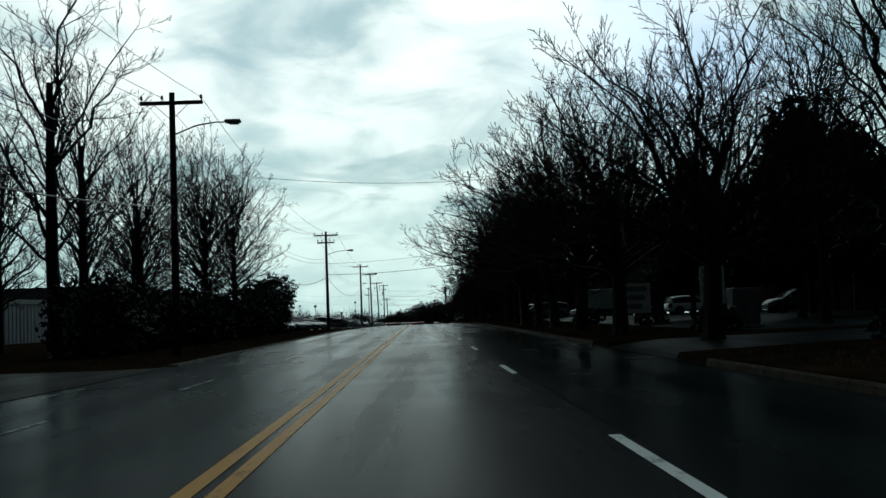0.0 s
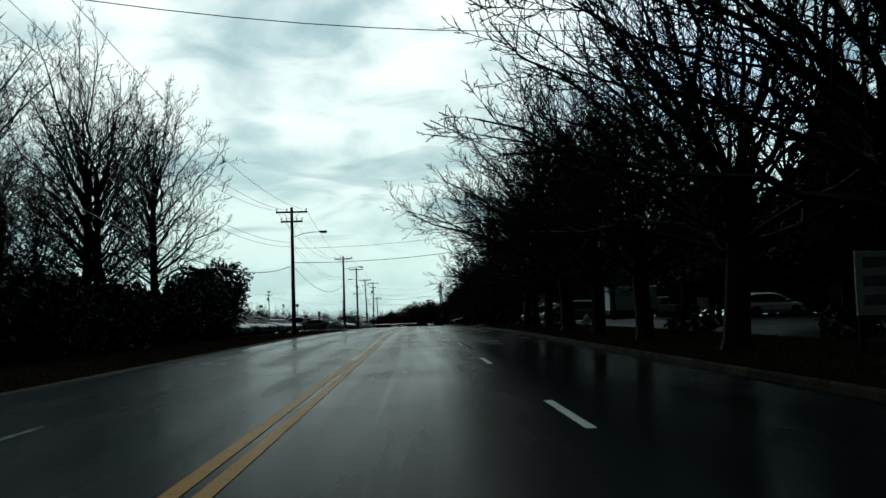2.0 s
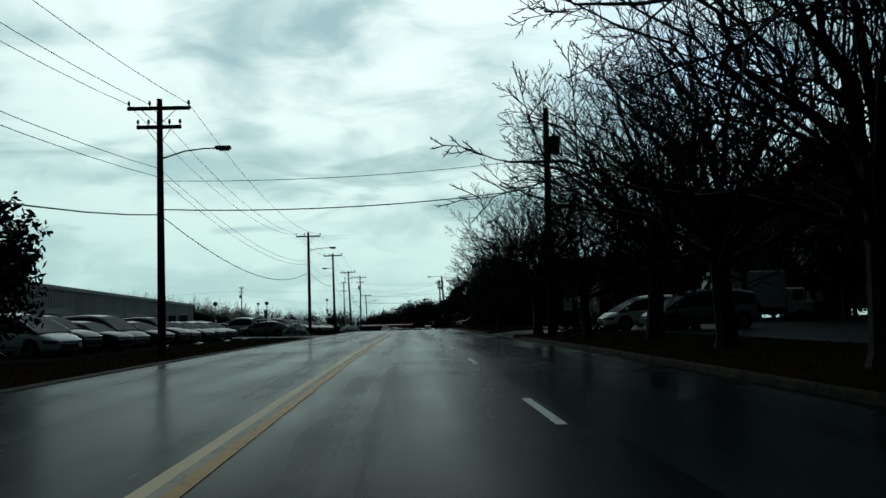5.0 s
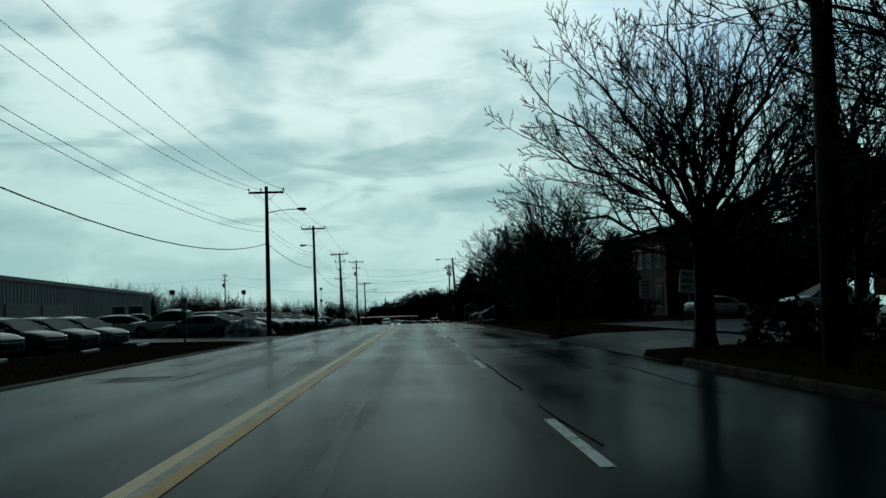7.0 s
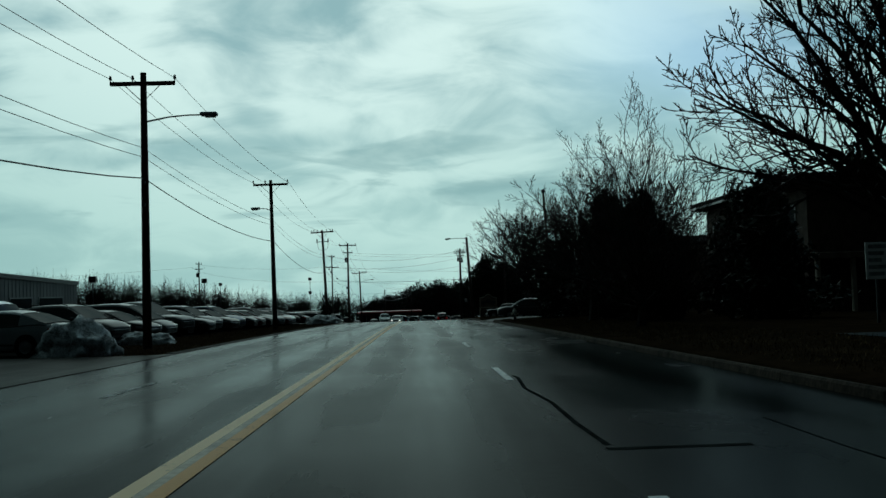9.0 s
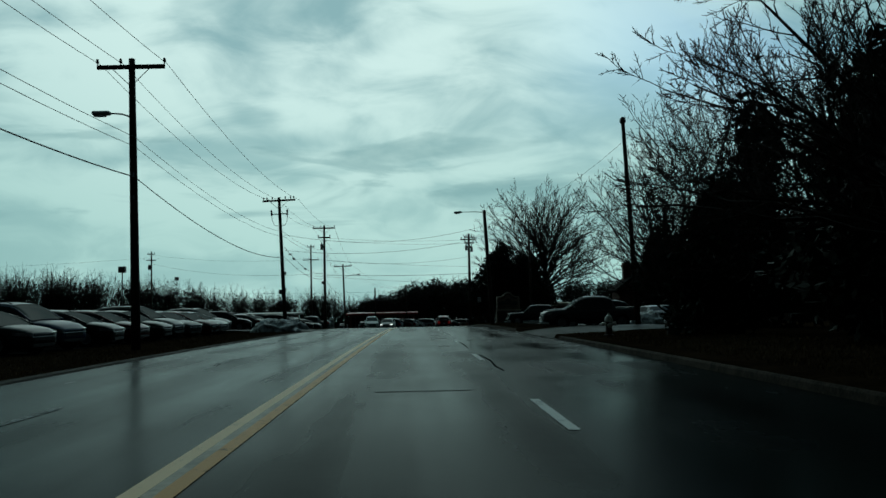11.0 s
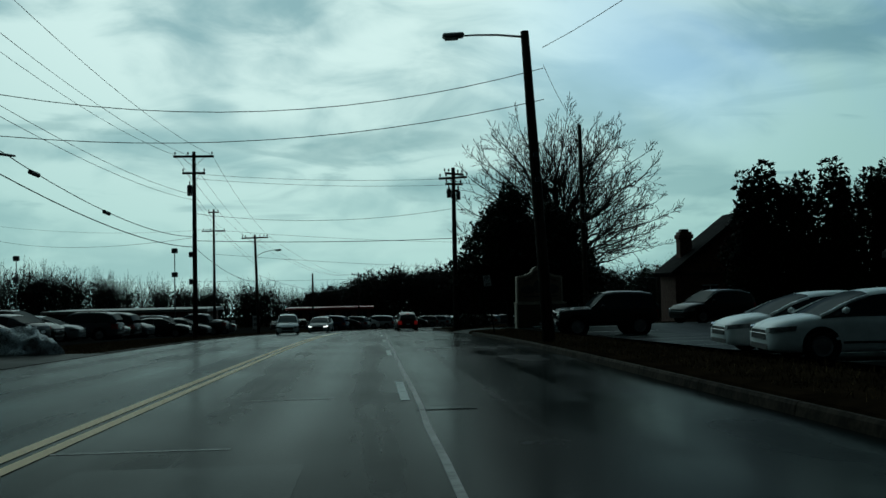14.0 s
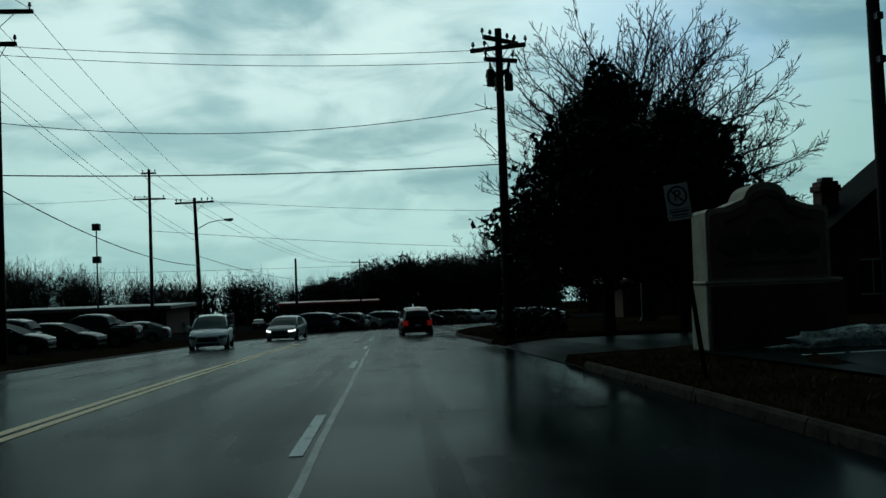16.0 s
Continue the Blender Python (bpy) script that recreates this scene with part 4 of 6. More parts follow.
left_pole("RT0", 7.95, 97.3, 8.75, label="thick timber utility pole on the verge with a transformer", r=0.17, lean=0.3, cans=((0.36, 0, 8.0),))
left_pole("R3", 12.98, 189.1, 7.2, label="bare timber pole leaning beside the car park", r=0.13, lean=-2.8)
left_pole("RL", 7.87, 214.9, 5.15, label="leaning timber pole with a street lamp over the road", r=0.165, lean=-3.2, lamp=(8.75, -1, 1.75, 0.12))
left_pole("RP2", 13.3, 233.6, 5.65, label="plain timber pole beside the monument sign", r=0.13, lean=-0.8)
left_pole("RT", 8.1, 247.5, 5.35, label="timber pole crowded with transformers and insulators", r=0.16, arms=((9.85, 0.8, (-0.75, -0.4, 0.4, 0.75), 38), (9.6, 0.95, (-0.9, -0.5, 0.5, 0.9), -24), (9.2, 0.6, (-0.5, 0.5), 20), (8.75, 0.5, (-0.4, 0.4), -50)), cans=((-0.3, 0, 8.35, 0.14, 0.5), (0.3, 0, 8.2, 0.14, 0.5), (0, 0.3, 8.3, 0.13, 0.5)))
left_pole("R5", 37.5, 300.0, -0.2, label="far timber pole behind the house")


part("pole_cap", lathe([(0.09, 0), (0.15, 0.06), (0.17, 0.16), (0.13, 0.28), (0.05, 0.34)], 10, Matrix.Translation((0, 0, POLES["R3"][2] - land(12.98, 189.1) - 0.02))), M["dark_steel"], next(o for o in scene.objects if o.name.startswith("utility_pole") and abs(o.matrix_basis.translation.y - 189.1) < 0.1))


def pole_object(key):
    x, y, z = POLES[key]
    return next(o for o in scene.objects if o.name.startswith("utility_pole") and abs(o.matrix_basis.translation.y - y) < 0.1 and abs(o.matrix_basis.translation.x - x) < 0.1)


def arresters(key, below):
    """A short bracket with two hanging arresters and their cable loops."""
    t = pole_object(key)
    z = POLES[key][2] - land(POLES[key][0], POLES[key][1]) - below
    bar = part("bracket", boxes((-0.62, 0.62, -0.2, -0.14, z - 0.035, z + 0.035), bevel=0.01), M["dark_steel"], t)
    for s in (-1, 1):
        part("arrester", lathe([(0.03, -0.12), (0.075, -0.08), (0.05, 0.0), (0.08, 0.06), (0.05, 0.12), (0.085, 0.2), (0.05, 0.3), (0.02, 0.36)], 10, Matrix.Translation((s * 0.6, -0.17, z))), M["ceramic"], bar, "dark ribbed arrester")
        part("jumper_loop", tube([(s * 0.6, -0.17, z - 0.1), (s * 0.56, -0.17, z - 0.5), (s * 0.42, -0.17, z - 0.82), (s * 0.2, -0.17, z - 0.92), (s * 0.06, -0.15, z - 0.8)], [0.02] * 5, 6), M["wire"], bar)


def cable_boxes(key, heights):
    t = pole_object(key)
    for z in heights:
        part("junction_box", boxes((-0.34, -0.12, -0.2, 0.12, z - 0.17, z + 0.17), bevel=0.02), M["dark_steel"], t, "small dark junction box")


arresters("E", 1.3)
cable_boxes("E", (3.0, 2.2))
cable_boxes("F", (5.2, 3.5))


def splice(a, b, sag, spots, ring):
    """Splice cases and a coil of slack hung on a cable from a to b."""
    for u in spots:
        p = a.lerp(b, u) - Vector((0, 0, sag * 4 * u * (1 - u) + 0.04))
        d = (b - a).normalized()
        ob = part("splice_case", tube([p - d * 0.42, p - d * 0.36, p + d * 0.36, p + d * 0.42], [0.03, 0.085, 0.085, 0.03], 8), M["trim"], None)
        tagged(ob, "black splice case hung on an overhead cable", "cable splice", "splice cases")
    p = a.lerp(b, ring) - Vector((0, 0, sag * 4 * ring * (1 - ring)))
    ob = part("slack_coil", tube([p + Vector((math.cos(i * 0.524) * 0.1, math.sin(i * 0.524) * 0.62, 0.05 * math.sin(i * 0.524))) for i in range(13)], [0.03] * 13, 6), M["wire"], None)
    tagged(ob, "oval coil of slack black cable on an overhead line", "cable coil")


def top(key, below=0.0, off=0.0):
    x, y, z = POLES[key]
    return Vector((x + off, y - 0.1, z - below))


def wire(a, b, sag, r=0.012, label="thin black overhead wire between poles"):
    pts = [a.lerp(b, i / 14) - Vector((0, 0, sag * 4 * (i / 14) * (1 - i / 14))) for i in range(15)]
    ob = part("overhead_wire", tube(pts, [r] * 15, 4), M["wire"], None)
    return tagged(ob, label, "wire", "overhead wires")


chain = ["A", "B", "C", "D", "E", "F", "G"]
behind = Vector((-7.7, -22, 10.1))
POLES["Z"] = (-7.7, -22.0, 10.1)
left_pole("Z", -7.7, -22.0, 10.1, label="timber utility pole with crossarm behind the start", arms=((9.6, 1.2, PIN4),))
DROP = {"Z": 4.4, "A": 4.4, "B": 4.5, "C": 3.8, "D": 4.1, "E": 4.6, "F": 6.0, "G": 4.6}
for a, b in zip(["Z"] + chain, chain):
    span = POLES[b][1] - POLES[a][1]
    sag = 1.25 * (span / 53) ** 2
    for off in PIN4:
        wire(top(a, 0.22, off), top(b, 0.22, off), sag)
    for dz in (2.72, 3.05):
        wire(top(a, dz), top(b, dz), sag * 0.85, 0.011)
    wire(top(a, DROP[a]), top(b, DROP[b]), sag * 1.2, 0.022, "thick black telephone cable slung between poles")
for off in PIN4:
    wire(top("G", 0.22, off), top("J", 0.3, off), 1.6)
wire(top("G", 4.0), top("J", 2.2), 1.5, 0.02)
wire(top("E", 3.85), top("F", 5.35), 0.75, 0.018, "thick black telephone cable slung between poles")
splice(top("E", 3.85), top("F", 5.35), 0.75, (0.17, 0.42), 0.1)
# crossings of the road
wire(top("B", 4.3), top("RT0", 3.5), 0.35, 0.022)
wire(top("B", 3.2), top("RT0", 2.2), 0.3, 0.012)
wire(Vector((-7.71, 35.4, 6.4)), Vector((9.6, 40.6, 6.7)), 0.72, 0.009)
wire(Vector((-32.6, 44.0, 5.2)), Vector((-7.8, 35.4, 5.5)), 0.25, 0.011)
wire(top("E", 2.9), top("RL", 1.1), 0.95, 0.011)
wire(top("E", 4.1), top("RL", 2.0), 0.7, 0.011)
wire(top("F", 1.4), top("RT", 0.7), 0.25, 0.01)
wire(top("F", 1.7), top("RT", 1.1), 0.25, 0.01)
wire(top("F", 3.9), top("RT", 2.6), 0.6, 0.012)
wire(top("F", 5.6), top("RT", 4.5), 0.15, 0.02)
wire(top("R3", 0.5), top("RL", 0.5), 0.9, 0.01)
wire(top("RL", 1.0), Vector((13.3, 233.6, 5.4)), 0.3, 0.008)
wire(top("RT", 2.6), top("R5", 1.0), 0.9, 0.011)
wire(top("RT", 3.3), top("R5", 1.6), 0.9, 0.011)
wire(top("I", 0.6), top("H", 2.2), 0.7, 0.011)
wire(top("I", 2.0), top("F", 5.4), 0.9, 0.012)
wire(top("H", 2.2, -1.0), Vector((38, 300, 3.0)), 0.9, 0.014)
wire(top("H", 5.0), Vector((40, 318, -0.5)), 0.6, 0.016)
wire(Vector((-110, 300, 4.5)), top("I", 1.0), 0.8, 0.011)
wire(Vector((-70, 330, 0.0)), Vector((40, 330, -0.6)), 0.7, 0.016)


def yard_light(x, y, top_z, heads):
    h = top_z - land(x, y)
    t = thing("yard_light", "slim steel mast with square floodlight boxes in the yard", "lamp post", Matrix.Translation((x, y, land(x, y))), "yard lights")
    part("mast", tube([(0, 0, -0.1), (0, 0, h)], [0.07, 0.05], 8), M["dark_steel"], t)
    for dz in heads:
        part("floodlight", boxes((-0.3, 0.3, -0.25, 0.25, h - dz - 0.28, h - dz + 0.28), bevel=0.04), M["dark_steel"], t)
    return t


yard_light(-19.1, 293.8, 2.5, (0.25, 2.9))
yard_light(-36.7, 295.2, 2.0, (0.25, 2.6))
yard_light(-24.0, 226.0, 1.6, (0.25,))
yard_light(-27.0, 196.0, 1.5, (0.25,))

# ---- vehicles ----
def loft(rings):
    bm = bmesh.new()
    rows = [[bm.verts.new(p) for p in r] for r in rings]
    for a, b in zip(rows, rows[1:]):
        for i in range(len(a) - 1):
            bm.faces.new((a[i], a[i + 1], b[i + 1], b[i]))
    for r in (rows[0], rows[-1]):
        bm.faces.new(r)
    for a, b in zip(rows, rows[1:]):
        bm.faces.new((a[-1], a[0], b[0], b[-1]))
    return bm


# x runs forward from the middle; lines are (x, height): top of the body, sill, and the middle of the glasshouse
SHAPES = {
    "sedan": dict(W=0.91, wheel=0.33, base=(-1.38, 1.42), roof=(-1.1, 0.42), pillar=0.0,
                  top=((-2.38, 0.78), (-2.3, 0.97), (-1.7, 1.04), (-1.0, 1.0), (0.0, 0.96), (1.0, 0.95), (1.6, 0.9), (2.0, 0.84), (2.22, 0.77), (2.33, 0.69), (2.38, 0.6)),
                  glass=((-1.98, 1.03), (-1.3, 1.33), (-0.7, 1.44), (0.0, 1.43), (0.45, 1.38), (0.9, 1.2), (1.4, 0.91))),
    "suv": dict(W=0.93, wheel=0.37, base=(-1.36, 1.40), roof=(-1.95, 0.3), pillar=-0.35,
                top=((-2.32, 0.9), (-2.26, 1.07), (-1.5, 1.10), (0.0, 1.08), (1.0, 1.06), (1.7, 1.0), (2.08, 0.9), (2.25, 0.78), (2.32, 0.66)),
                glass=((-2.27, 1.10), (-2.12, 1.45), (-1.75, 1.63), (-0.8, 1.70), (0.0, 1.69), (0.35, 1.63), (0.75, 1.41), (1.2, 1.06))),
    "van": dict(W=0.98, wheel=0.36, base=(-1.55, 1.52), roof=(-2.25, 0.62), pillar=0.0,
                top=((-2.55, 0.9), (-2.48, 1.06), (-1.5, 1.10), (0.2, 1.08), (1.3, 1.02), (1.9, 0.93), (2.3, 0.80), (2.48, 0.68), (2.55, 0.58)),
                glass=((-2.5, 1.10), (-2.4, 1.48), (-2.1, 1.69), (-0.8, 1.77), (0.3, 1.75), (0.75, 1.64), (1.25, 1.37), (1.85, 0.96))),
    "pickup": dict(W=0.98, wheel=0.40, base=(-1.75, 1.75), roof=(-1.2, 0.42), pillar=0.0,
                   top=((-2.8, 1.05), (-2.74, 1.17), (-1.0, 1.18), (0.6, 1.17), (1.5, 1.15), (2.3, 1.1), (2.66, 1.03), (2.77, 0.9), (2.8, 0.8)),
                   glass=((-1.42, 1.14), (-1.34, 1.55), (-1.15, 1.82), (-0.3, 1.89), (0.3, 1.87), (0.58, 1.78), (0.98, 1.50), (1.45, 1.13))),
    "offroader": dict(W=0.90, wheel=0.42, base=(-1.25, 1.32), roof=(-1.85, 0.12), pillar=-0.2,
                      ends=((0.0, 0.90), (0.03, 0.94), (0.1, 0.97), (0.3, 0.985), (0.65, 0.995), (1.2, 1.0)),
                      top=((-2.05, 0.95), (-2.0, 1.14), (-1.0, 1.15), (0.4, 1.15), (0.9, 1.16), (1.6, 1.13), (1.96, 1.10), (2.03, 1.05), (2.05, 0.80)),
                      glass=((-2.02, 1.13), (-1.97, 1.60), (-1.84, 1.78), (-0.6, 1.82), (0.0, 1.81), (0.14, 1.76), (0.40, 1.48), (0.70, 1.13))),
}


def smooth_line(points, x):
    """Height of a soft curve through points at x."""
    px, pz = [p[0] for p in points], [p[1] for p in points]
    return float(sum(w * np.interp(x + d, px, pz) for d, w in ((-0.12, 0.2), (-0.05, 0.25), (0.0, 0.1), (0.05, 0.25), (0.12, 0.2))))


def sheet(rows, pick, thick=0.0):
    """Faces of a grid of points for which pick(i, j) holds."""
    bm = bmesh.new()
    vs = {}

    def v(i, j):
        if (i, j) not in vs:
            vs[i, j] = bm.verts.new(rows[i][j])
        return vs[i, j]
    for i in range(len(rows) - 1):
        for j in range(len(rows[0]) - 1):
            if pick(i, j):
                bm.faces.new((v(i, j), v(i, j + 1), v(i + 1, j + 1), v(i + 1, j)))
    return bm


def car_prototype(kind, lit_front=False, lit_rear=False):
    s = SHAPES[kind]
    W, R = s["W"], s["wheel"]
    t = thing(kind, "prototype", "car", Matrix.Translation((0, 0, 0)))
    xr, xf = s["top"][0][0], s["top"][-1][0]
    ends = s.get("ends", ((0.0, 0.66), (0.05, 0.78), (0.14, 0.86), (0.32, 0.93), (0.65, 0.98), (1.2, 1.0)))

    def half_width(x):
        d = min(x - xr, (xf - x) * 0.85)
        return W * float(np.interp(d, [e[0] for e in ends], [e[1] for e in ends]))

    def nose_x(y):
        """Where the front of the body lies at the side offset y."""
        return xf - float(np.interp(abs(y) / W, [e[1] for e in ends], [e[0] for e in ends])) / 0.85

    def tail_x(y):
        return xr + float(np.interp(abs(y) / W, [e[1] for e in ends], [e[0] for e in ends]))

    low = 0.2 + (R - 0.33) * 1.6 + (0.1 if kind in ("pickup", "offroader") else 0)
    xs = sorted({xr, xr + 0.05, xr + 0.14, xr + 0.32, xr + 0.65, xf, xf - 0.06, xf - 0.17, xf - 0.38, xf - 0.76, *np.linspace(xr + 1.1, xf - 1.2, 7)})
    rings = []
    for x in xs:
        zt, w = smooth_line(s["top"], x), half_width(x)
        e = max(0.0, 1 - min(x - xr, xf - x) / 0.35)
        zl = low + (0.16 if x < 0 else 0.05) * e * e
        h = zt - zl
        half = [(w * 0.84, zl), (w * 0.96, zl + 0.06), (w, zl + 0.36 * h), (w * 0.985, zl + 0.62 * h), (w * 0.985, zl + 0.70 * h), (w * 0.955, zt - 0.08), (w * 0.90, zt - 0.025), (w * 0.6, zt + 0.012), (w * 0.25, zt + 0.028)]
        rings.append([(x, -a, z) for a, z in half] + [(x, a, z) for a, z in reversed(half)])
    part("body", loft(rings), PAINT["white"], t, smooth=True)
    # glasshouse: one curved grid cut into roof, pillars and panes
    g0, g1 = s["glass"][0][0], s["glass"][-1][0]
    peak = max(p[1] for p in s["glass"])
    ra, rb = s["roof"]
    rows, gx = [], sorted({*np.linspace(g0, ra, 5), *np.linspace(ra, rb, 6), *np.linspace(rb, g1, 6)})
    for x in gx:
        zb = smooth_line(s["top"], x) - 0.035
        z = max(zb + 0.004, smooth_line(s["glass"], x))
        h = z - zb
        wb = half_width(x) * 0.93
        wt = wb - 0.20 * min(1.0, h / (peak - zb + 0.01))
        side = [(wb, zb), (wb * 0.45 + wt * 0.55, zb + 0.52 * h), (wt + 0.01, zb + 0.84 * h), (wt - 0.05, zb + 0.955 * h), (wt * 0.72, z), (wt * 0.35, z + 0.016), (0.0, z + 0.022)]
        rows.append([(x, -a, c) for a, c in side] + [(x, a, c) for a, c in reversed(side[:-1])])
    n2 = len(rows[0]) - 1
    near = lambda i, lo, hi: lo - 1e-6 <= gx[i] and gx[i + 1] <= hi + 1e-6
    top = lambda j: 2 <= j < n2 - 2
    mid_x = 0.5 * (ra + rb) + s["pillar"] * 0.4
    part("roof", sheet(rows, lambda i, j: top(j) and near(i, ra, rb)), PAINT["white"], t, smooth=True)
    part("windshield", sheet(rows, lambda i, j: top(j) and near(i, rb, g1)), M["glass"], t, smooth=True)
    part("rear_window", sheet(rows, lambda i, j: top(j) and near(i, g0, ra)), M["glass"], t, smooth=True)
    for lo, hi in ((0, 2), (n2 - 2, n2)):
        part("side_window", sheet(rows, lambda i, j: lo <= j < hi and near(i, ra, g1)), M["glass"], t, smooth=True)
        part("rear_pillar", sheet(rows, lambda i, j: lo <= j < hi and near(i, g0, ra)), PAINT["white"], t, smooth=True)
    for j in (2, n2 - 2):
        part("front_pillar", tube([rows[i][j] for i in range(len(gx)) if gx[i] >= rb - 1e-6], [0.035] * sum(1 for q in gx if q >= rb - 1e-6), 6), PAINT["white"], t, smooth=True)
        k1 = min(range(len(gx)), key=lambda i: abs(gx[i] - mid_x))
        jj = (0, 1, 2) if j == 2 else (n2, n2 - 1, n2 - 2)
        part("door_pillar", tube([rows[k1][q] for q in jj], [0.03] * 3, 4), M["trim"], t)
        part("window_trim", tube([rows[i][jj[0]] for i in range(len(gx))], [0.016] * len(gx), 4), M["trim"], t)

    def strip_on(name, ys, edge, z0, z1, mat, label="", slant=0.0):
        """A lens or grille that follows the rounded end of the body."""
        bm = bmesh.new()
        sgn = 1 if edge is nose_x else -1
        cols = []
        for k1, y in enumerate(ys):
            x = edge(y)
            u = slant * k1 / max(1, len(ys) - 1)
            cols.append([bm.verts.new(q) for q in ((x + 0.018 * sgn, y * 1.01, z0 + u), (x + 0.004 * sgn, y * 1.01, z1 + u), (x - 0.1 * sgn, y * 0.94, z1 + u), (x - 0.1 * sgn, y * 0.94, z0 + u))])
        for p, q in zip(cols, cols[1:]):
            for k1 in range(4):
                bm.faces.new((p[k1], p[(k1 + 1) % 4], q[(k1 + 1) % 4], q[k1]))
        bm.faces.new(cols[0])
        bm.faces.new(cols[-1])
        return part(name, bm, mat, t, label)

    zf = smooth_line(s["top"], xf - 0.1)
    zr = smooth_line(s["top"], xr + 0.08)
    tall = kind in ("suv", "van", "pickup", "offroader")
    for sd in (-1, 1):
        strip_on("headlight", [sd * W * q for q in (0.56, 0.70, 0.82, 0.90, 0.94)], nose_x, zf - (0.17 if tall else 0.13), zf - 0.03, M["head_lit"] if lit_front else M["head_off"], "clear headlight", 0.05)
        strip_on("tail_light", [sd * W * q for q in (0.60, 0.74, 0.86, 0.92)], tail_x, zr - (0.36 if tall else 0.2), zr - 0.05, M["tail_lit"] if lit_rear else M["tail_off"], "red tail light", 0.02)
        mx, my = s["glass"][-1][0] - 0.42, half_width(s["glass"][-1][0] - 0.42)
        mz = smooth_line(s["top"], mx)
        bm = bmesh.new()
        bmesh.ops.create_icosphere(bm, subdivisions=1, radius=1.0, matrix=Matrix.Translation((mx, sd * (my + 0.09), mz + 0.08)) @ Matrix.Diagonal((0.08, 0.12, 0.075, 1)))
        part("wing_mirror", bm, PAINT["white"], t, smooth=True)
        part("door_seam", tube([(x, sd * (half_width(x) * 1.002), low + 0.2) for x in np.linspace(s["base"][0] + R * 1.25, s["base"][1] - R * 1.25, 5)], [0.022] * 5, 4), M["trim"], t)
    if lit_rear:
        part("high_brake_light", boxes((ra - 0.12, ra + 0.02, -0.16, 0.16, peak - 0.09, peak - 0.055), bevel=0.008), M["tail_lit"], t, "lit red brake light strip")
    strip_on("grille", [W * q for q in (-0.5, -0.25, 0, 0.25, 0.5)], nose_x, zf - (0.28 if tall else 0.26), zf - (0.07 if tall else 0.07), M["trim"], "black grille")
    strip_on("lower_intake", [W * q for q in (-0.58, -0.3, 0, 0.3, 0.58)], nose_x, low + 0.06, low + 0.16, M["trim"])
    strip_on("bumper_bar", [W * q for q in (-0.62, -0.3, 0, 0.3, 0.62)], nose_x, zf - (0.15 if tall else 0.15), zf - (0.125 if tall else 0.125), M["rim"], "bright grille bar")
    strip_on("rear_bumper", [W * q for q in (-0.72, -0.3, 0, 0.3, 0.72)], tail_x, low + 0.1, low + 0.22, M["trim"])
    strip_on("plate", [-0.16, 0.16], tail_x, low + 0.36, low + 0.48, M["panel_white"], "pale blank plate")
    if kind == "suv":
        for y in (-0.6, 0.6):
            part("roof_rail", tube([(-1.7, y, 1.63), (-1.5, y, 1.71), (0.0, y, 1.73), (0.25, y, 1.66)], [0.018] * 4, 6), M["trim"], t)
    if kind == "offroader":
        part("front_bumper", boxes((xf - 0.02, xf + 0.16, -0.86, 0.86, low + 0.06, low + 0.22), bevel=0.02), M["dark_steel"], t, "straight dark steel bumper")
        for q in range(7):
            part("grille_slat", boxes((xf - 0.02, xf + 0.02, -0.39 + q * 0.13 - 0.03, -0.39 + q * 0.13 + 0.03, zf - 0.30, zf - 0.06), bevel=0.006), M["arch"], t)
        part("spare_wheel", lathe([(0.1, -0.1), (0.3, -0.11), (0.36, -0.06), (0.36, 0.06), (0.3, 0.1)], 18, Matrix.Translation((xr - 0.1, 0.1, 0.95)) @ Matrix.Rotation(radians(90), 4, "Y")), M["rubber"], t)
    if kind == "pickup":
        part("cargo_bed", boxes((-2.66, -1.46, -0.80, 0.80, 1.14, 1.215), bevel=0.01), M["trim"], t, "dark open load bed")
    w0 = 0.22
    for x in s["base"]:
        for y in (-1, 1):
            yy = y * (half_width(x) - 0.094)
            m = Matrix.Translation((x, yy, R)) @ Matrix.Rotation(radians(90), 4, "X")
            wheel = part("wheel", lathe([(R * 0.62, -w0 / 2), (R * 0.93, -w0 / 2), (R, -w0 * 0.32), (R, w0 * 0.32), (R * 0.93, w0 / 2), (R * 0.62, w0 / 2)], 18, m), M["rubber"], t, smooth=False)
            hub = Matrix.Translation((x, yy + y * w0 * 0.46, R)) @ Matrix.Rotation(radians(-90 * y), 4, "X")
            part("rim", lathe([(R * 0.64, 0), (R * 0.62, 0.03), (R * 0.5, 0.01), (R * 0.2, 0.02), (R * 0.08, 0.025)], 12, hub), M["rim"], wheel)
            # black disc on the uncut body side stands in for the wheel well's shade
            arch = Matrix.Translation((x, y * (half_width(x) - 0.05), R * 1.04)) @ Matrix.Rotation(radians(90), 4, "X")
            part("wheel_arch", lathe([(R * 1.14, -0.055), (R * 1.14, 0.055)], 18, arch), M["arch"], t)
    return t


PROTO = {}


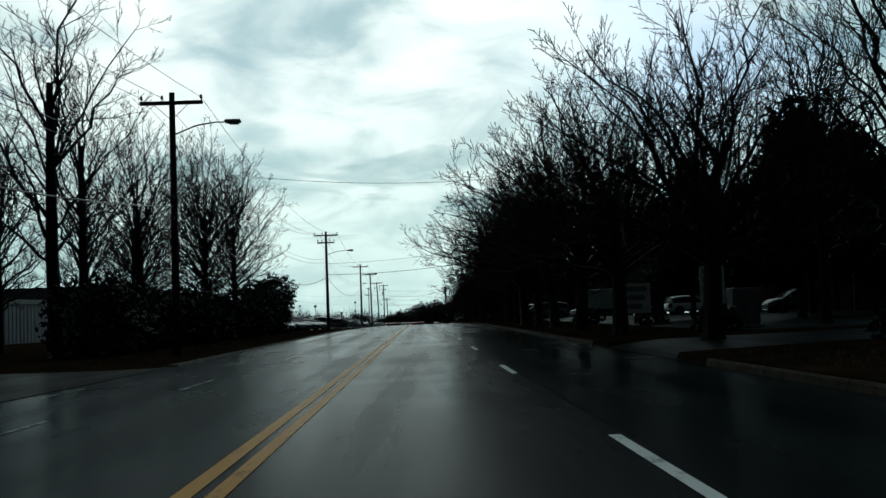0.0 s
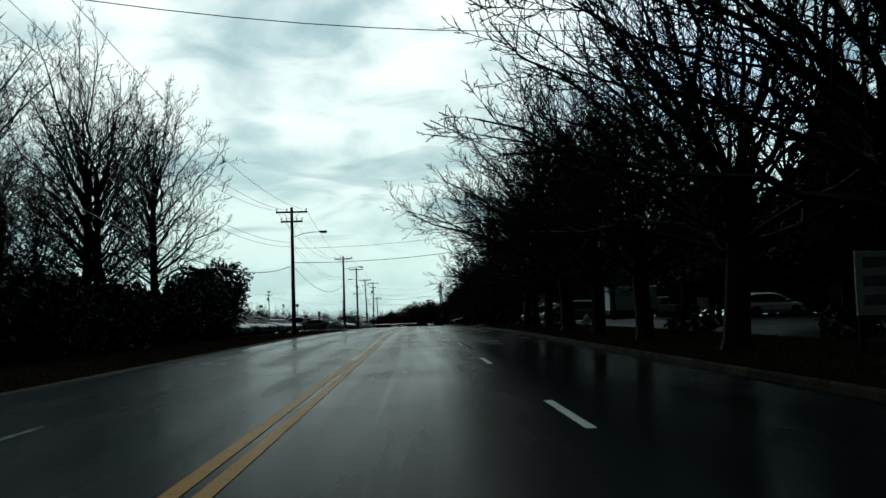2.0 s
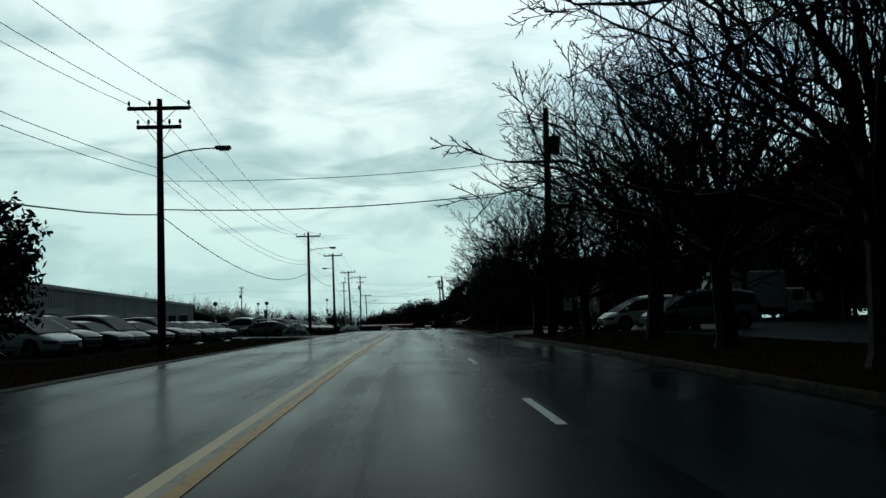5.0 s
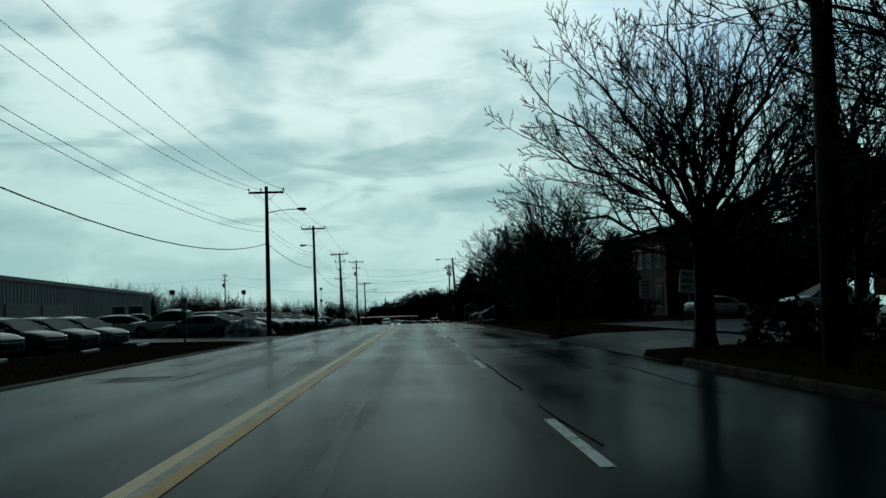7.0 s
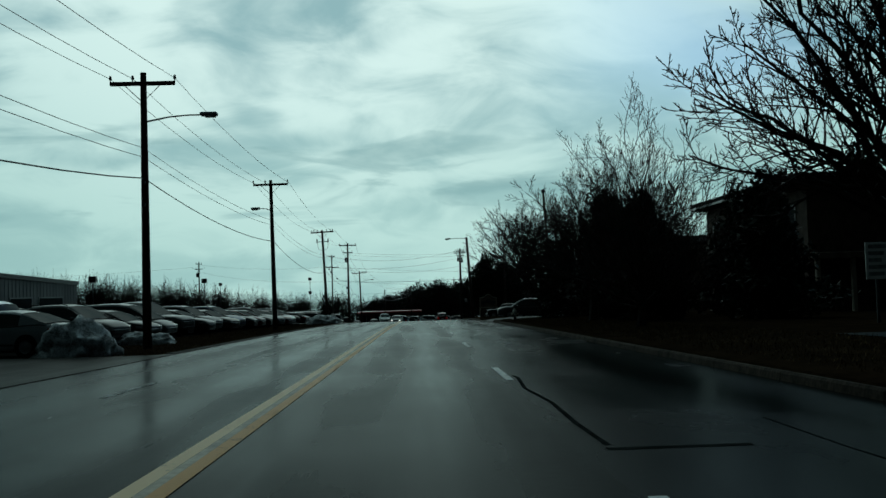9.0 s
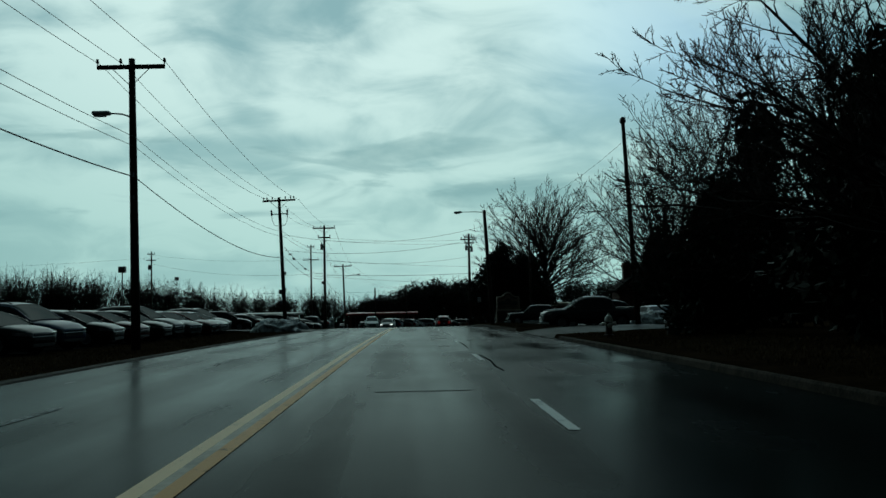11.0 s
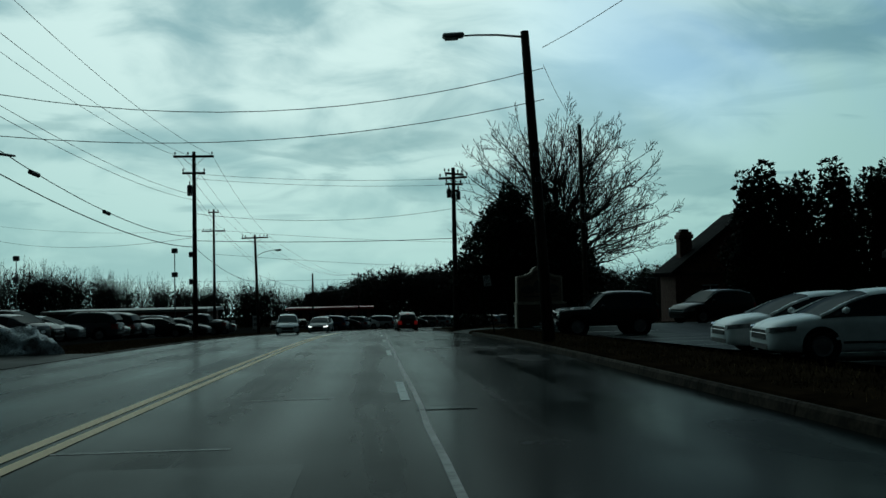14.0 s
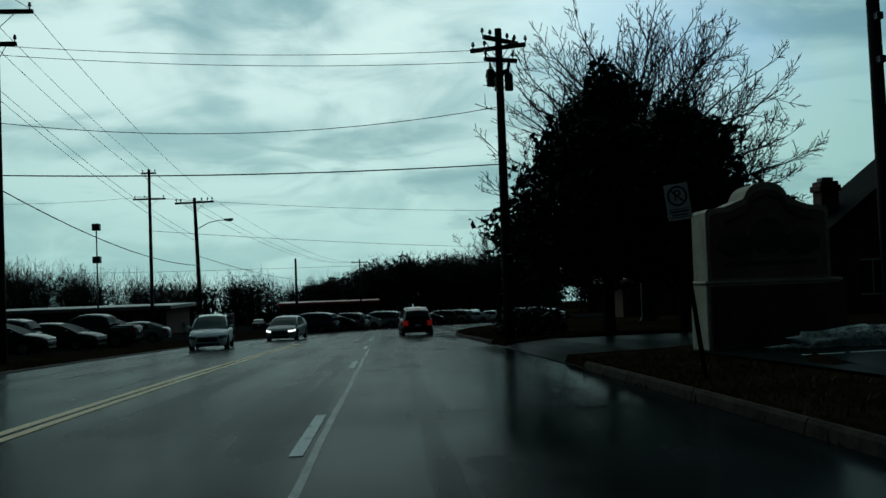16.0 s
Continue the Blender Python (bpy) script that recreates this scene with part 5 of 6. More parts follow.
def car(kind, colour, x, y, heading, label, group="", lit_front=False, lit_rear=False, z=None, size=1.0):
    key = (kind, lit_front, lit_rear)
    m = Matrix.Translation((x, y, land(x, y) + 0.02 if z is None else z)) @ Matrix.Rotation(radians(heading), 4, "Z") @ Matrix.Scale(size, 4)
    if key not in PROTO:
        t = PROTO[key] = car_prototype(*key)
        t.matrix_basis = m
    else:
        t = copy_thing(PROTO[key], m)
        t.matrix_basis = m
    for o in t.children:
        if o.name.split(".")[0] in ("body", "roof", "front_pillar", "rear_pillar", "wing_mirror"):
            o.material_slots[0].link = "OBJECT"
            o.material_slots[0].material = PAINT[colour]
    word = {"offroader": "off-roader", "suv": "SUV", "van": "minivan", "sedan": "sedan", "pickup": "pickup truck"}[kind]
    t.name = {"offroader": "off_roader", "suv": "suv", "van": "minivan", "sedan": "sedan", "pickup": "pickup_truck"}[kind]
    tagged(t, label.replace("@", colour + " " + word), "car", group)
    return t


def car_snow(kind, x, y, heading, size, x0, x1, keep, seed, label):
    """Melting snow left on the bonnet and windscreen of a parked car, thin and full of holes."""
    sh = SHAPES[kind]
    n5, n6 = 34, 26
    rs = random.Random(seed)

    def at(i, j, lift):
        xx = x0 + (x1 - x0) * i / n5
        z = max(smooth_line(sh["top"], xx), smooth_line(sh["glass"], xx) if xx < sh["glass"][-1][0] else 0)
        v = -0.74 + 1.48 * j / n6
        return Vector((xx, v * sh["W"], z + 0.028 - 0.045 * v * v + lift))
    bm = bmesh.new()
    vs = {}
    for i in range(n5):
        for j in range(n6):
            if noise.noise((i * 0.33 + seed, j * 0.33, 0.5)) + 0.5 * noise.noise((i * 0.9, j * 0.9 + seed, 0.1)) + rs.gauss(0, 0.12) < keep:
                continue
            ring = []
            for a, b in ((i, j), (i + 1, j), (i + 1, j + 1), (i, j + 1)):
                if (a, b) not in vs:
                    vs[a, b] = bm.verts.new(at(a, b, rs.uniform(0.008, 0.03)))
                ring.append(vs[a, b])
            bm.faces.new(ring)
    low = bmesh.ops.extrude_face_region(bm, geom=bm.faces[:])
    for v in low["geom"]:
        if isinstance(v, bmesh.types.BMVert):
            v.co.z -= 0.022
    bmesh.ops.recalc_face_normals(bm, faces=bm.faces[:])
    ob = part("snow_patch", bm, M["snow"], None, label, smooth=True)
    ob.matrix_basis = Matrix.Translation((x, y, land(x, y) + 0.02)) @ Matrix.Rotation(radians(heading), 4, "Z") @ Matrix.Scale(size, 4)
    tagged(ob, label, "snow", "snow on cars")


YARD = "@ parked nose to the road in the dealer yard"
g = random.Random(21)
for y, kind, colour, x in ((94.5, "van", "white", -13.8), (97.6, "suv", "black", -13.9), (101.0, "sedan", "black", -13.6), (104.6, "van", "grey", -14.0), (109.2, "sedan", "grey", -13.7), (112.4, "suv", "black", -13.6), (116.4, "sedan", "grey", -13.9), (120.2, "sedan", "black", -13.8), (123.6, "sedan", "gold", -13.7), (127.4, "sedan", "silver", -13.6)):
    car(kind, colour, x, y, g.uniform(-24, -12), YARD, "dealer yard cars")
car("sedan", "silver", -11.4, 142.6, 172, "silver sedan parked facing away from the road", "dealer yard cars")
car("pickup", "white", -14.5, 147.5, 176, "white pickup truck parked side-on in the yard", "dealer yard cars")
for y, kind, colour, x in ((151.5, "suv", "black", -12.4), (155, "sedan", "black", -12.2), (158.5, "van", "grey", -12.6), (162.3, "pickup", "grey", -12.8), (166, "sedan", "black", -12.2), (169.4, "suv", "grey", -12.4), (173, "sedan", "black", -12.1), (176.5, "suv", "blue", -12.3), (180, "sedan", "black", -12.2), (183.6, "sedan", "maroon", -12.2), (187, "sedan", "black", -12.1), (190.4, "suv", "grey", -12.3), (194, "sedan", "grey", -12.2), (197.4, "sedan", "maroon", -12.0), (201, "sedan", "silver", -12.2), (204.4, "suv", "grey", -12.6)):
    car(kind, colour, x, y, g.uniform(-18, -2), YARD, "dealer yard cars")
for i, (kind, colour) in enumerate((("van", "white"), ("pickup", "black"), ("suv", "grey"), ("van", "grey"), ("suv", "black"), ("pickup", "white"), ("sedan", "grey"), ("suv", "black"), ("van", "white"), ("pickup", "black"), ("sedan", "silver"), ("suv", "silver"))):
    car(kind, colour, -24 + g.gauss(0, 0.4), 98 + i * 8.4, g.uniform(-10, 8), "@ in the back row of the yard", "back row cars")
for i, (kind, colour) in enumerate((("suv", "black"), ("sedan", "black"), ("suv", "black"), ("sedan", "grey"), ("suv", "black"), ("sedan", "silver"), ("suv", "grey"), ("sedan", "black"), ("van", "black"), ("suv", "slate"), ("sedan", "black"), ("suv", "silver"), ("sedan", "black"), ("pickup", "grey"), ("sedan", "white"), ("suv", "black"), ("sedan", "silver"), ("suv", "black"))):
    car(kind, colour, -14.6 + 0.02 * i + g.gauss(0, 0.7), 222.5 + i * 3.7 + g.gauss(0, 0.3), g.uniform(-16, 8) + (180 if i % 5 in (1, 3) else 0), "@ parked beyond the bank in the far yard", "far yard cars")
for i in range(16):
    kind, colour = g.choice(["sedan", "suv", "van", "sedan"]), g.choice(["white", "silver", "black", "grey", "gold", "blue"])
    y = 300 + i * 3.3
    car(kind, colour, bend(y) - 9.5 + g.gauss(0, 0.2), y, g.uniform(150, 210) - i * 1.5, "@ parked along the outside of the bend", "bend cars")
for i in range(8):
    kind, colour = g.choice(["sedan", "suv", "van"]), g.choice(["white", "silver", "black", "grey"])
    car(kind, colour, -14 + i * 4.4, 350 + g.gauss(0, 1), g.uniform(70, 110), "@ in the yard beyond the bend", "bend cars")
# right-hand car park
car("pickup", "slate", 11.4, 193.8, 179, "grey crew-cab pickup truck with snow on its windscreen", "car park cars", size=0.93)
car_snow("pickup", 11.4, 193.8, 179, 0.93, 0.75, 2.55, 0.02, 3, "patchy melting snow on the bonnet and windscreen of the pickup")
car_snow("offroader", 12.25, 226.0, 180, 0.98, 0.75, 1.95, 0.16, 8, "thin melting snow on the bonnet of the off-roader")
car("suv", "black", 12.8, 200.2, 178, "@ parked nose to the road", "car park cars")
car("sedan", "white", 12.7, 206.3, 174, "@ parked nose to the road in a marked bay", "car park cars", size=0.95)
car("sedan", "white", 13.1, 209.6, 177, "@ parked nose to the road in a marked bay", "car park cars", size=0.95)
car("offroader", "black", 12.25, 226.0, 180, "boxy black off-roader with melting snow on its bonnet", "car park cars", size=0.98)
car("suv", "black", 20.5, 236.0, 200, "@ parked behind the monument sign", "car park cars")
car("sedan", "silver", 27.0, 238.0, 190, "@ parked before the house", "car park cars")
car("sedan", "grey", 24.5, 214, 100, "@ parked before the restaurant", "car park cars")
car("sedan", "silver", 21.0, 218, 100, "@ parked before the restaurant", "car park cars")
car("sedan", "black", 28.0, 188, 175, "@ parked under dark pines", "car park cars")
car("suv", "grey", 31.5, 196, 175, "@ parked under dark pines", "car park cars")
car("van", "white", 13.3, 101.5, 184, "white minivan with one bright headlight behind the street trees", "car park cars", size=0.93)
car("van", "silver", 14.6, 97.6, 184, "silver minivan behind the street trees", "car park cars")
car("suv", "white", 26.1, 84.0, 4, "@ across the car park", "car park cars")
car("suv", "black", 31.0, 89.0, 0, "@ across the car park", "car park cars")
car("sedan", "silver", 31.5, 124.5, 20, "@ across the car park", "car park cars")
car("suv", "grey", 28.5, 66.0, 180, "@ across the car park", "car park cars")
car("sedan", "white", 23.5, 150.0, 20, "white sedan under the dark pines", "car park cars")
car("pickup", "white", 27.0, 140.0, 185, "white pickup truck before the trees", "car park cars")
# on the road
car("suv", "maroon", 5.15 + bend(274), 274, 92, "dark red SUV with lit brake lights on the road", "road cars", lit_rear=True, z=gz(274))
car("suv", "white", -3.45, 258.0, -85, "white SUV driving on the far side of the road", "road cars", z=gz(258.0), size=0.87)
car("sedan", "silver", -2.6 + bend(274), 274, -95, "silver sedan with lit headlights on the road", "road cars", lit_front=True, z=gz(274))
car("sedan", "white", 1.9 + bend(292), 292, 95, "@ far ahead on the bend", "road cars", z=gz(292))


def box_truck(x, y, heading):
    t = thing("box_truck", "white box truck with a tall plain cargo box", "truck", Matrix.Translation((x, y, land(x, y) + 0.02)) @ Matrix.Rotation(radians(heading), 4, "Z"))
    box = part("cargo_box", boxes((-3.3, 1.9, -1.15, 1.15, 0.95, 3.55), bevel=0.05), M["panel_white"], t, "plain white cargo box")
    for x0 in (-3.3, 1.84):
        part("corner_rail", boxes((x0 - 0.01, x0 + 0.07, -1.17, 1.17, 3.5, 3.58), bevel=0.01), M["steel"], box)
    part("cab", boxes((2.0, 3.9, -1.05, 1.05, 0.55, 1.45), (2.0, 3.3, -1.0, 1.0, 1.4, 2.35), bevel=0.12), PAINT["white"], t)
    part("windshield", boxes((3.28, 3.33, -0.85, 0.85, 1.5, 2.2), bevel=0.02), M["glass"], t)
    for s in (-1, 1):
        part("side_window", boxes((2.4, 3.1, s * 1.0 - 0.015, s * 1.0 + 0.015, 1.5, 2.2), bevel=0.01), M["glass"], t)
    part("chassis", boxes((-3.2, 3.7, -0.5, 0.5, 0.5, 0.95), bevel=0.03), M["trim"], t)
    for wx in (-2.0, 2.9):
        for s in (-1, 1):
            wheel = part("wheel", lathe([(0.26, -0.15), (0.40, -0.15), (0.43, -0.1), (0.43, 0.1), (0.40, 0.15), (0.26, 0.15)], 18, Matrix.Translation((wx, s * 0.92, 0.43)) @ Matrix.Rotation(radians(90), 4, "X")), M["rubber"], t)
            part("rim", lathe([(0.27, 0), (0.24, 0.03), (0.1, 0.05)], 12, Matrix.Translation((wx, s * 1.03, 0.43)) @ Matrix.Rotation(radians(-90 * s), 4, "X")), M["rim"], wheel)
    return t


box_truck(26.0, 121.5, 0)

# ---- buildings ----
def wall_panels(name, x, y0, y1, z0, z1, parent, step, mat):
    """Upright ribbed sheets on a wall that faces +x."""
    y = y0
    while y < y1 - 0.05:
        yy = min(y + step, y1)
        vs, fs = [], []
        ribs = 4
        prof = []
        for i in range(ribs):
            a = y + (yy - y) * i / ribs
            w = (yy - y) / ribs
            prof += [(a + 0.01, 0.0), (a + w * 0.62, 0.0), (a + w * 0.7, 0.035), (a + w * 0.9, 0.035), (a + w * 0.985, 0.0)]
        for py, d in prof:
            vs += [(x + d, py, z0), (x + d, py, z1)]
        fs = [(2 * i, 2 * i + 2, 2 * i + 3, 2 * i + 1) for i in range(len(prof) - 1)]
        mesh_object(name, vs, fs, mat, parent)
        y = yy


def warehouse(x, y0, y1, eave, label, doors, windows, depth=30, fall=0.0):
    t = thing("warehouse", label, "building", Matrix.Identity(4))
    zb = min(gz(y0), gz(y1)) - 0.4
    far = eave - fall * (y1 - y0)

    def sloped(xa, xb, ya, yb, lo, hi):
        """A bar along the wall whose top falls with the ground."""
        bm = bmesh.new()
        pts = [(xx, yy, (eave - fall * (yy - y0)) + zz if rel else zz) for yy in (ya, yb) for xx, zz, rel in ((xa, lo[0], lo[1]), (xb, lo[0], lo[1]), (xb, hi, True), (xa, hi, True))]
        v = [bm.verts.new(p) for p in pts]
        for q in ((0, 1, 2, 3), (7, 6, 5, 4), (0, 4, 5, 1), (1, 5, 6, 2), (2, 6, 7, 3), (3, 7, 4, 0)):
            bm.faces.new([v[i] for i in q])
        return bm

    part("wall", sloped(x - depth, x, y0, y1, (zb, False), -0.05), M["metal_wall"], t)
    n5 = int((y1 - y0) / 3.0)
    for i in range(n5):
        a = y0 + (y1 - y0) * i / n5
        b = y0 + (y1 - y0) * (i + 1) / n5
        wall_panels("panel", x + 0.01, a, b, zb, eave - fall * (b - y0) - 0.25, t, b - a, M["metal_wall"])
    part("fascia", sloped(x - 0.2, x + 0.16, y0 - 0.1, y1 + 0.1, (-0.34, True), 0.06), M["dark_steel"], t, "dark eave gutter")
    part("roof", sloped(x - depth - 0.2, x - 0.2, y0 - 0.1, y1 + 0.1, (-0.04, True), 0.08), M["roof"], t)
    for a, b, h in doors:
        zc = gz((a + b) / 2)
        d = part("roller_door", boxes((x + 0.0, x + 0.075, a, b, zc, zc + h), bevel=0.01), M["door_metal"], t, "dark roller door")
        k = 0
        while k * 0.5 < h - 0.4:
            part("slat", boxes((x + 0.07, x + 0.10, a + 0.05, b - 0.05, zc + 0.1 + k * 0.5, zc + 0.52 + k * 0.5), bevel=0.01), M["door_metal"], d)
            k += 1
    for a, b, z0, z1 in windows:
        w = part("window", boxes((x + 0.0, x + 0.06, a, b, z0, z1), bevel=0.01), M["window"], t, "dark window")
        part("frame", boxes((x + 0.03, x + 0.09, a - 0.08, a, z0 - 0.08, z1 + 0.08), (x + 0.03, x + 0.09, b, b + 0.08, z0 - 0.08, z1 + 0.08), (x + 0.03, x + 0.09, a, b, z1, z1 + 0.08), (x + 0.03, x + 0.09, a, b, z0 - 0.08, z0)), M["steel"], w)
    return t


warehouse(-33.5, 110.0, 210.0, 4.4, "long grey ribbed metal warehouse with dark doors", ((138, 143.5, 3.4), (148, 155, 3.4), (165.5, 172.8, 3.1), (173.4, 181, 3.1)), ((194, 198.6, -1.9, -0.25), (200.2, 206, -1.9, -0.25)), fall=0.0305)
warehouse(-33.0, 40.0, 88.0, 2.5, "grey ribbed metal shed behind the bare trees", ((60, 64, 3.0),), ((70, 72, 0.4, 1.4),))


def low_building(name, x0, x1, y0, y1, h, label, wall, fascia):
    t = thing(name, label, "building", Matrix.Translation((0, 0, gz(y0))))
    part("wall", boxes((x0, x1, y0, y1, -0.5, h - 0.5)), wall, t)
    part("roof", boxes((x0 - 0.8, x1 + 0.8, y0 - 0.8, y1 + 0.8, h - 0.5, h), bevel=0.05), fascia, t)
    n2 = max(2, int((x1 - x0) / 3.2))
    for i in range(n2):
        a = x0 + (x1 - x0) * (i + 0.2) / n2
        b = x0 + (x1 - x0) * (i + 0.8) / n2
        w = part("window", boxes((a, b, y0 - 0.05, y0 + 0.02, 0.5, h - 1.1), bevel=0.01), M["window"], t, "dark shop window")
        part("mullion", boxes(((a + b) / 2 - 0.04, (a + b) / 2 + 0.04, y0 - 0.08, y0 - 0.02, 0.5, h - 1.1)), M["steel"], w)
    return t


low_building("showroom", -48, -24, 338, 352, 3.7, "low flat-roofed showroom with a pale fascia", M["brick"], M["concrete"])
low_building("showroom", -16, 2, 398, 408, 4.2, "low far shop with a red fascia", M["brick"], M["red_sheet"])
low_building("office_block", 41, 60, 26, 162, 5.4, "low dark brick office behind the pines", M["brick"], M["concrete"])
low_building("shop", 27, 35, 306, 314, 4.0, "low shop with a pale tan roof behind the trees", M["brick"], M["stucco"])


def office():
    t = thing("office_building", "dark brown office building with a deep dark eave and a porch", "building", Matrix.Translation((23.8, 164.0, land(24, 166))))
    part("wall", boxes((0, 13, 0, 18, -0.5, 7.2)), M["stucco_dark"], t, "dull brown rendered wall")
    part("eave", boxes((-0.9, 13.9, -0.9, 18.9, 7.2, 7.75), bevel=0.04), M["roof"], t, "deep dark flat eave")
    part("gutter", boxes((-1.0, -0.9, -0.9, 18.9, 7.28, 7.42), bevel=0.01), M["steel"], t, "pale gutter edge")
    for z in (0.9, 4.4):
        for i in range(5):
            y = 1.6 + i * 3.3
            w = part("window", boxes((-0.03, 0.02, y, y + 1.5, z, z + 1.7), bevel=0.01), M["window"], t, "dark office window")
            part("frame", boxes((-0.06, -0.02, y - 0.08, y, z - 0.08, z + 1.78), (-0.06, -0.02, y + 1.5, y + 1.58, z - 0.08, z + 1.78), (-0.06, -0.02, y, y + 1.5, z + 1.7, z + 1.78), (-0.06, -0.02, y, y + 1.5, z - 0.08, z)), M["steel"], w)
    part("porch_roof", boxes((-1.0, 5.2, -3.2, 0.0, 2.9, 3.25), bevel=0.03), M["stucco_mid"], t, "flat porch roof")
    for x in (-0.8, 1.1, 3.0, 4.9):
        part("post", boxes((x - 0.11, x + 0.11, -3.0, -2.78, -0.3, 2.9), bevel=0.015), M["stucco"], t, "pale square porch post")
    return t


office()


def hip(x0, x1, y0, y1, z, rise, over):
    bm = bmesh.new()
    a = [bm.verts.new(p) for p in ((x0 - over, y0 - over, z), (x1 + over, y0 - over, z), (x1 + over, y1 + over, z), (x0 - over, y1 + over, z))]
    b = [bm.verts.new((p.co.x, p.co.y, z + 0.28)) for p in a]
    r = min(x1 - x0, y1 - y0) / 2
    if x1 - x0 > y1 - y0:
        c = [bm.verts.new((x0 + r, (y0 + y1) / 2, z + rise)), bm.verts.new((x1 - r, (y0 + y1) / 2, z + rise))]
        tops = [(b[0], b[1], c[1], c[0]), (b[1], b[2], c[1]), (b[2], b[3], c[0], c[1]), (b[3], b[0], c[0])]
    else:
        c = [bm.verts.new(((x0 + x1) / 2, y0 + r, z + rise)), bm.verts.new(((x0 + x1) / 2, y1 - r, z + rise))]
        tops = [(b[0], b[1], c[0]), (b[1], b[2], c[1], c[0]), (b[2], b[3], c[1]), (b[3], b[0], c[0], c[1])]
    bm.faces.new(a[::-1])
    for i in range(4):
        bm.faces.new((a[i], a[(i + 1) % 4], b[(i + 1) % 4], b[i]))
    for q in tops:
        bm.faces.new(q)
    return bm


def restaurant():
    zb = land(30, 232)
    t = thing("restaurant", "tan stucco restaurant with dark hipped roofs and cornices", "building", Matrix.Translation((28.95, 224.75, zb - 0.25)) @ Matrix.Rotation(radians(-22), 4, "Z") @ Matrix.Translation((-31, -230, 0)))
    part("wall", boxes((31, 52, 230, 235, -1.2, 8.4)), M["stucco_mid"], t, "brown stucco tower wall")
    part("wall", boxes((27.4, 31, 231.2, 234.6, -1.2, 3.3)), M["stucco_dark"], t)
    part("cornice", boxes((30.6, 52.4, 229.6, 235.4, 7.8, 8.25), (30.8, 52.2, 229.8, 235.2, 7.1, 7.35), bevel=0.06), M["stucco"], t, "pale moulded cornice")
    part("cornice", boxes((27.1, 31.0, 230.95, 234.9, 2.95, 3.2), bevel=0.05), M["stucco"], t)
    part("roof", hip(31, 52, 230, 235, 8.35, 1.2, 0.8), M["roof"], t, "dark hipped roof")
    part("roof", hip(27.4, 31.5, 231.2, 234.6, 3.2, 2.4, 0.6), M["roof"], t)
    plate = part("wall_plate", boxes((32.75, 35.0, 229.9, 229.98, 4.8, 6.85), bevel=0.02), M["stucco"], t, "square pale wall plate with a dark emblem")
    part("emblem", boxes((33.2, 34.55, 229.82, 229.9, 5.1, 5.55), (33.5, 34.25, 229.82, 229.9, 5.55, 6.1), (33.75, 34.0, 229.82, 229.9, 6.1, 6.4), bevel=0.06), M["sign_ink"], plate)
    for i in range(6):
        a = 31.6 + i * 3.3
        w = part("window", boxes((a, a + 2.4, 229.93, 230.02, 0.9, 3.9), bevel=0.01), M["window"], t, "dark shop window")
        part("frame", boxes((a - 0.1, a, 229.88, 230.0, 0.8, 4.0), (a + 2.4, a + 2.5, 229.88, 230.0, 0.8, 4.0), (a, a + 2.4, 229.88, 230.0, 3.9, 4.0), (a + 1.16, a + 1.24, 229.9, 230.0, 0.9, 3.9)), M["stucco"], w)
    w = part("window", boxes((28.1, 30.3, 231.13, 231.22, 0.9, 2.6), bevel=0.01), M["window"], t, "dark shop window")
    for a in (27.45, 30.55):
        part("pilaster", boxes((a, a + 0.35, 231.05, 231.25, -0.3, 2.95), bevel=0.03), M["stucco"], t)
    return t


restaurant()


def house():
    zb = land(32, 272)
    t = thing("house", "dark gabled brick house with a chimney", "house", Matrix.Translation((0, 0, zb)))
    part("wall", boxes((30.5, 48, 272, 276.5, -0.4, 4.5)), M["brick"], t)
    bm = bmesh.new()
    pts = [(29.9, 4.45), (37.0, 10.0), (48.6, 4.45), (48.4, 4.1), (37.0, 9.5), (30.1, 4.1)]
    a = [bm.verts.new((x, 271.4, z)) for x, z in pts]
    b = [bm.verts.new((x, 277.0, z)) for x, z in pts]
    bm.faces.new(a)
    bm.faces.new(b[::-1])
    for i in range(6):
        bm.faces.new((a[i], a[(i + 1) % 6], b[(i + 1) % 6], b[i]))
    part("roof", bm, M["roof"], t, "steep dark shingle roof")
    bm = bmesh.new()
    q = [bm.verts.new((x, 272.05, z)) for x, z in ((30.4, 4.45), (37.0, 9.5), (48, 4.45))]
    q2 = [bm.verts.new((x, 272.3, z)) for x, z in ((30.4, 4.45), (37.0, 9.5), (48, 4.45))]
    bm.faces.new(q)
    bm.faces.new(q2[::-1])
    for i in range(3):
        bm.faces.new((q[i], q[(i + 1) % 3], q2[(i + 1) % 3], q2[i]))
    part("gable", bm, M["brick"], t)
    ch = part("chimney", boxes((31.7, 32.85, 274.0, 275.2, 4.0, 8.3), (31.58, 32.97, 273.88, 275.32, 7.65, 8.05), bevel=0.04), M["brick"], t, "dark brick chimney")
    part("chimney_cap", boxes((31.9, 32.65, 274.2, 275.0, 8.29, 8.55), bevel=0.05), M["dark_steel"], ch)
    part("eave_trim", boxes((30.3, 48.1, 271.86, 271.97, 4.2, 4.38)), M["stucco_dark"], t)
    for a in (33, 38, 43):
        w = part("window", boxes((a, a + 1.4, 271.93, 272.0, 1.2, 3.2), bevel=0.01), M["window"], t, "dark sash window")
        part("frame", boxes((a - 0.08, a + 1.48, 271.9, 271.96, 3.2, 3.3), (a - 0.08, a + 1.48, 271.9, 271.96, 1.1, 1.2), (a + 0.66, a + 0.74, 271.9, 271.96, 1.2, 3.2)), M["panel_white"], w)
    return t


house()

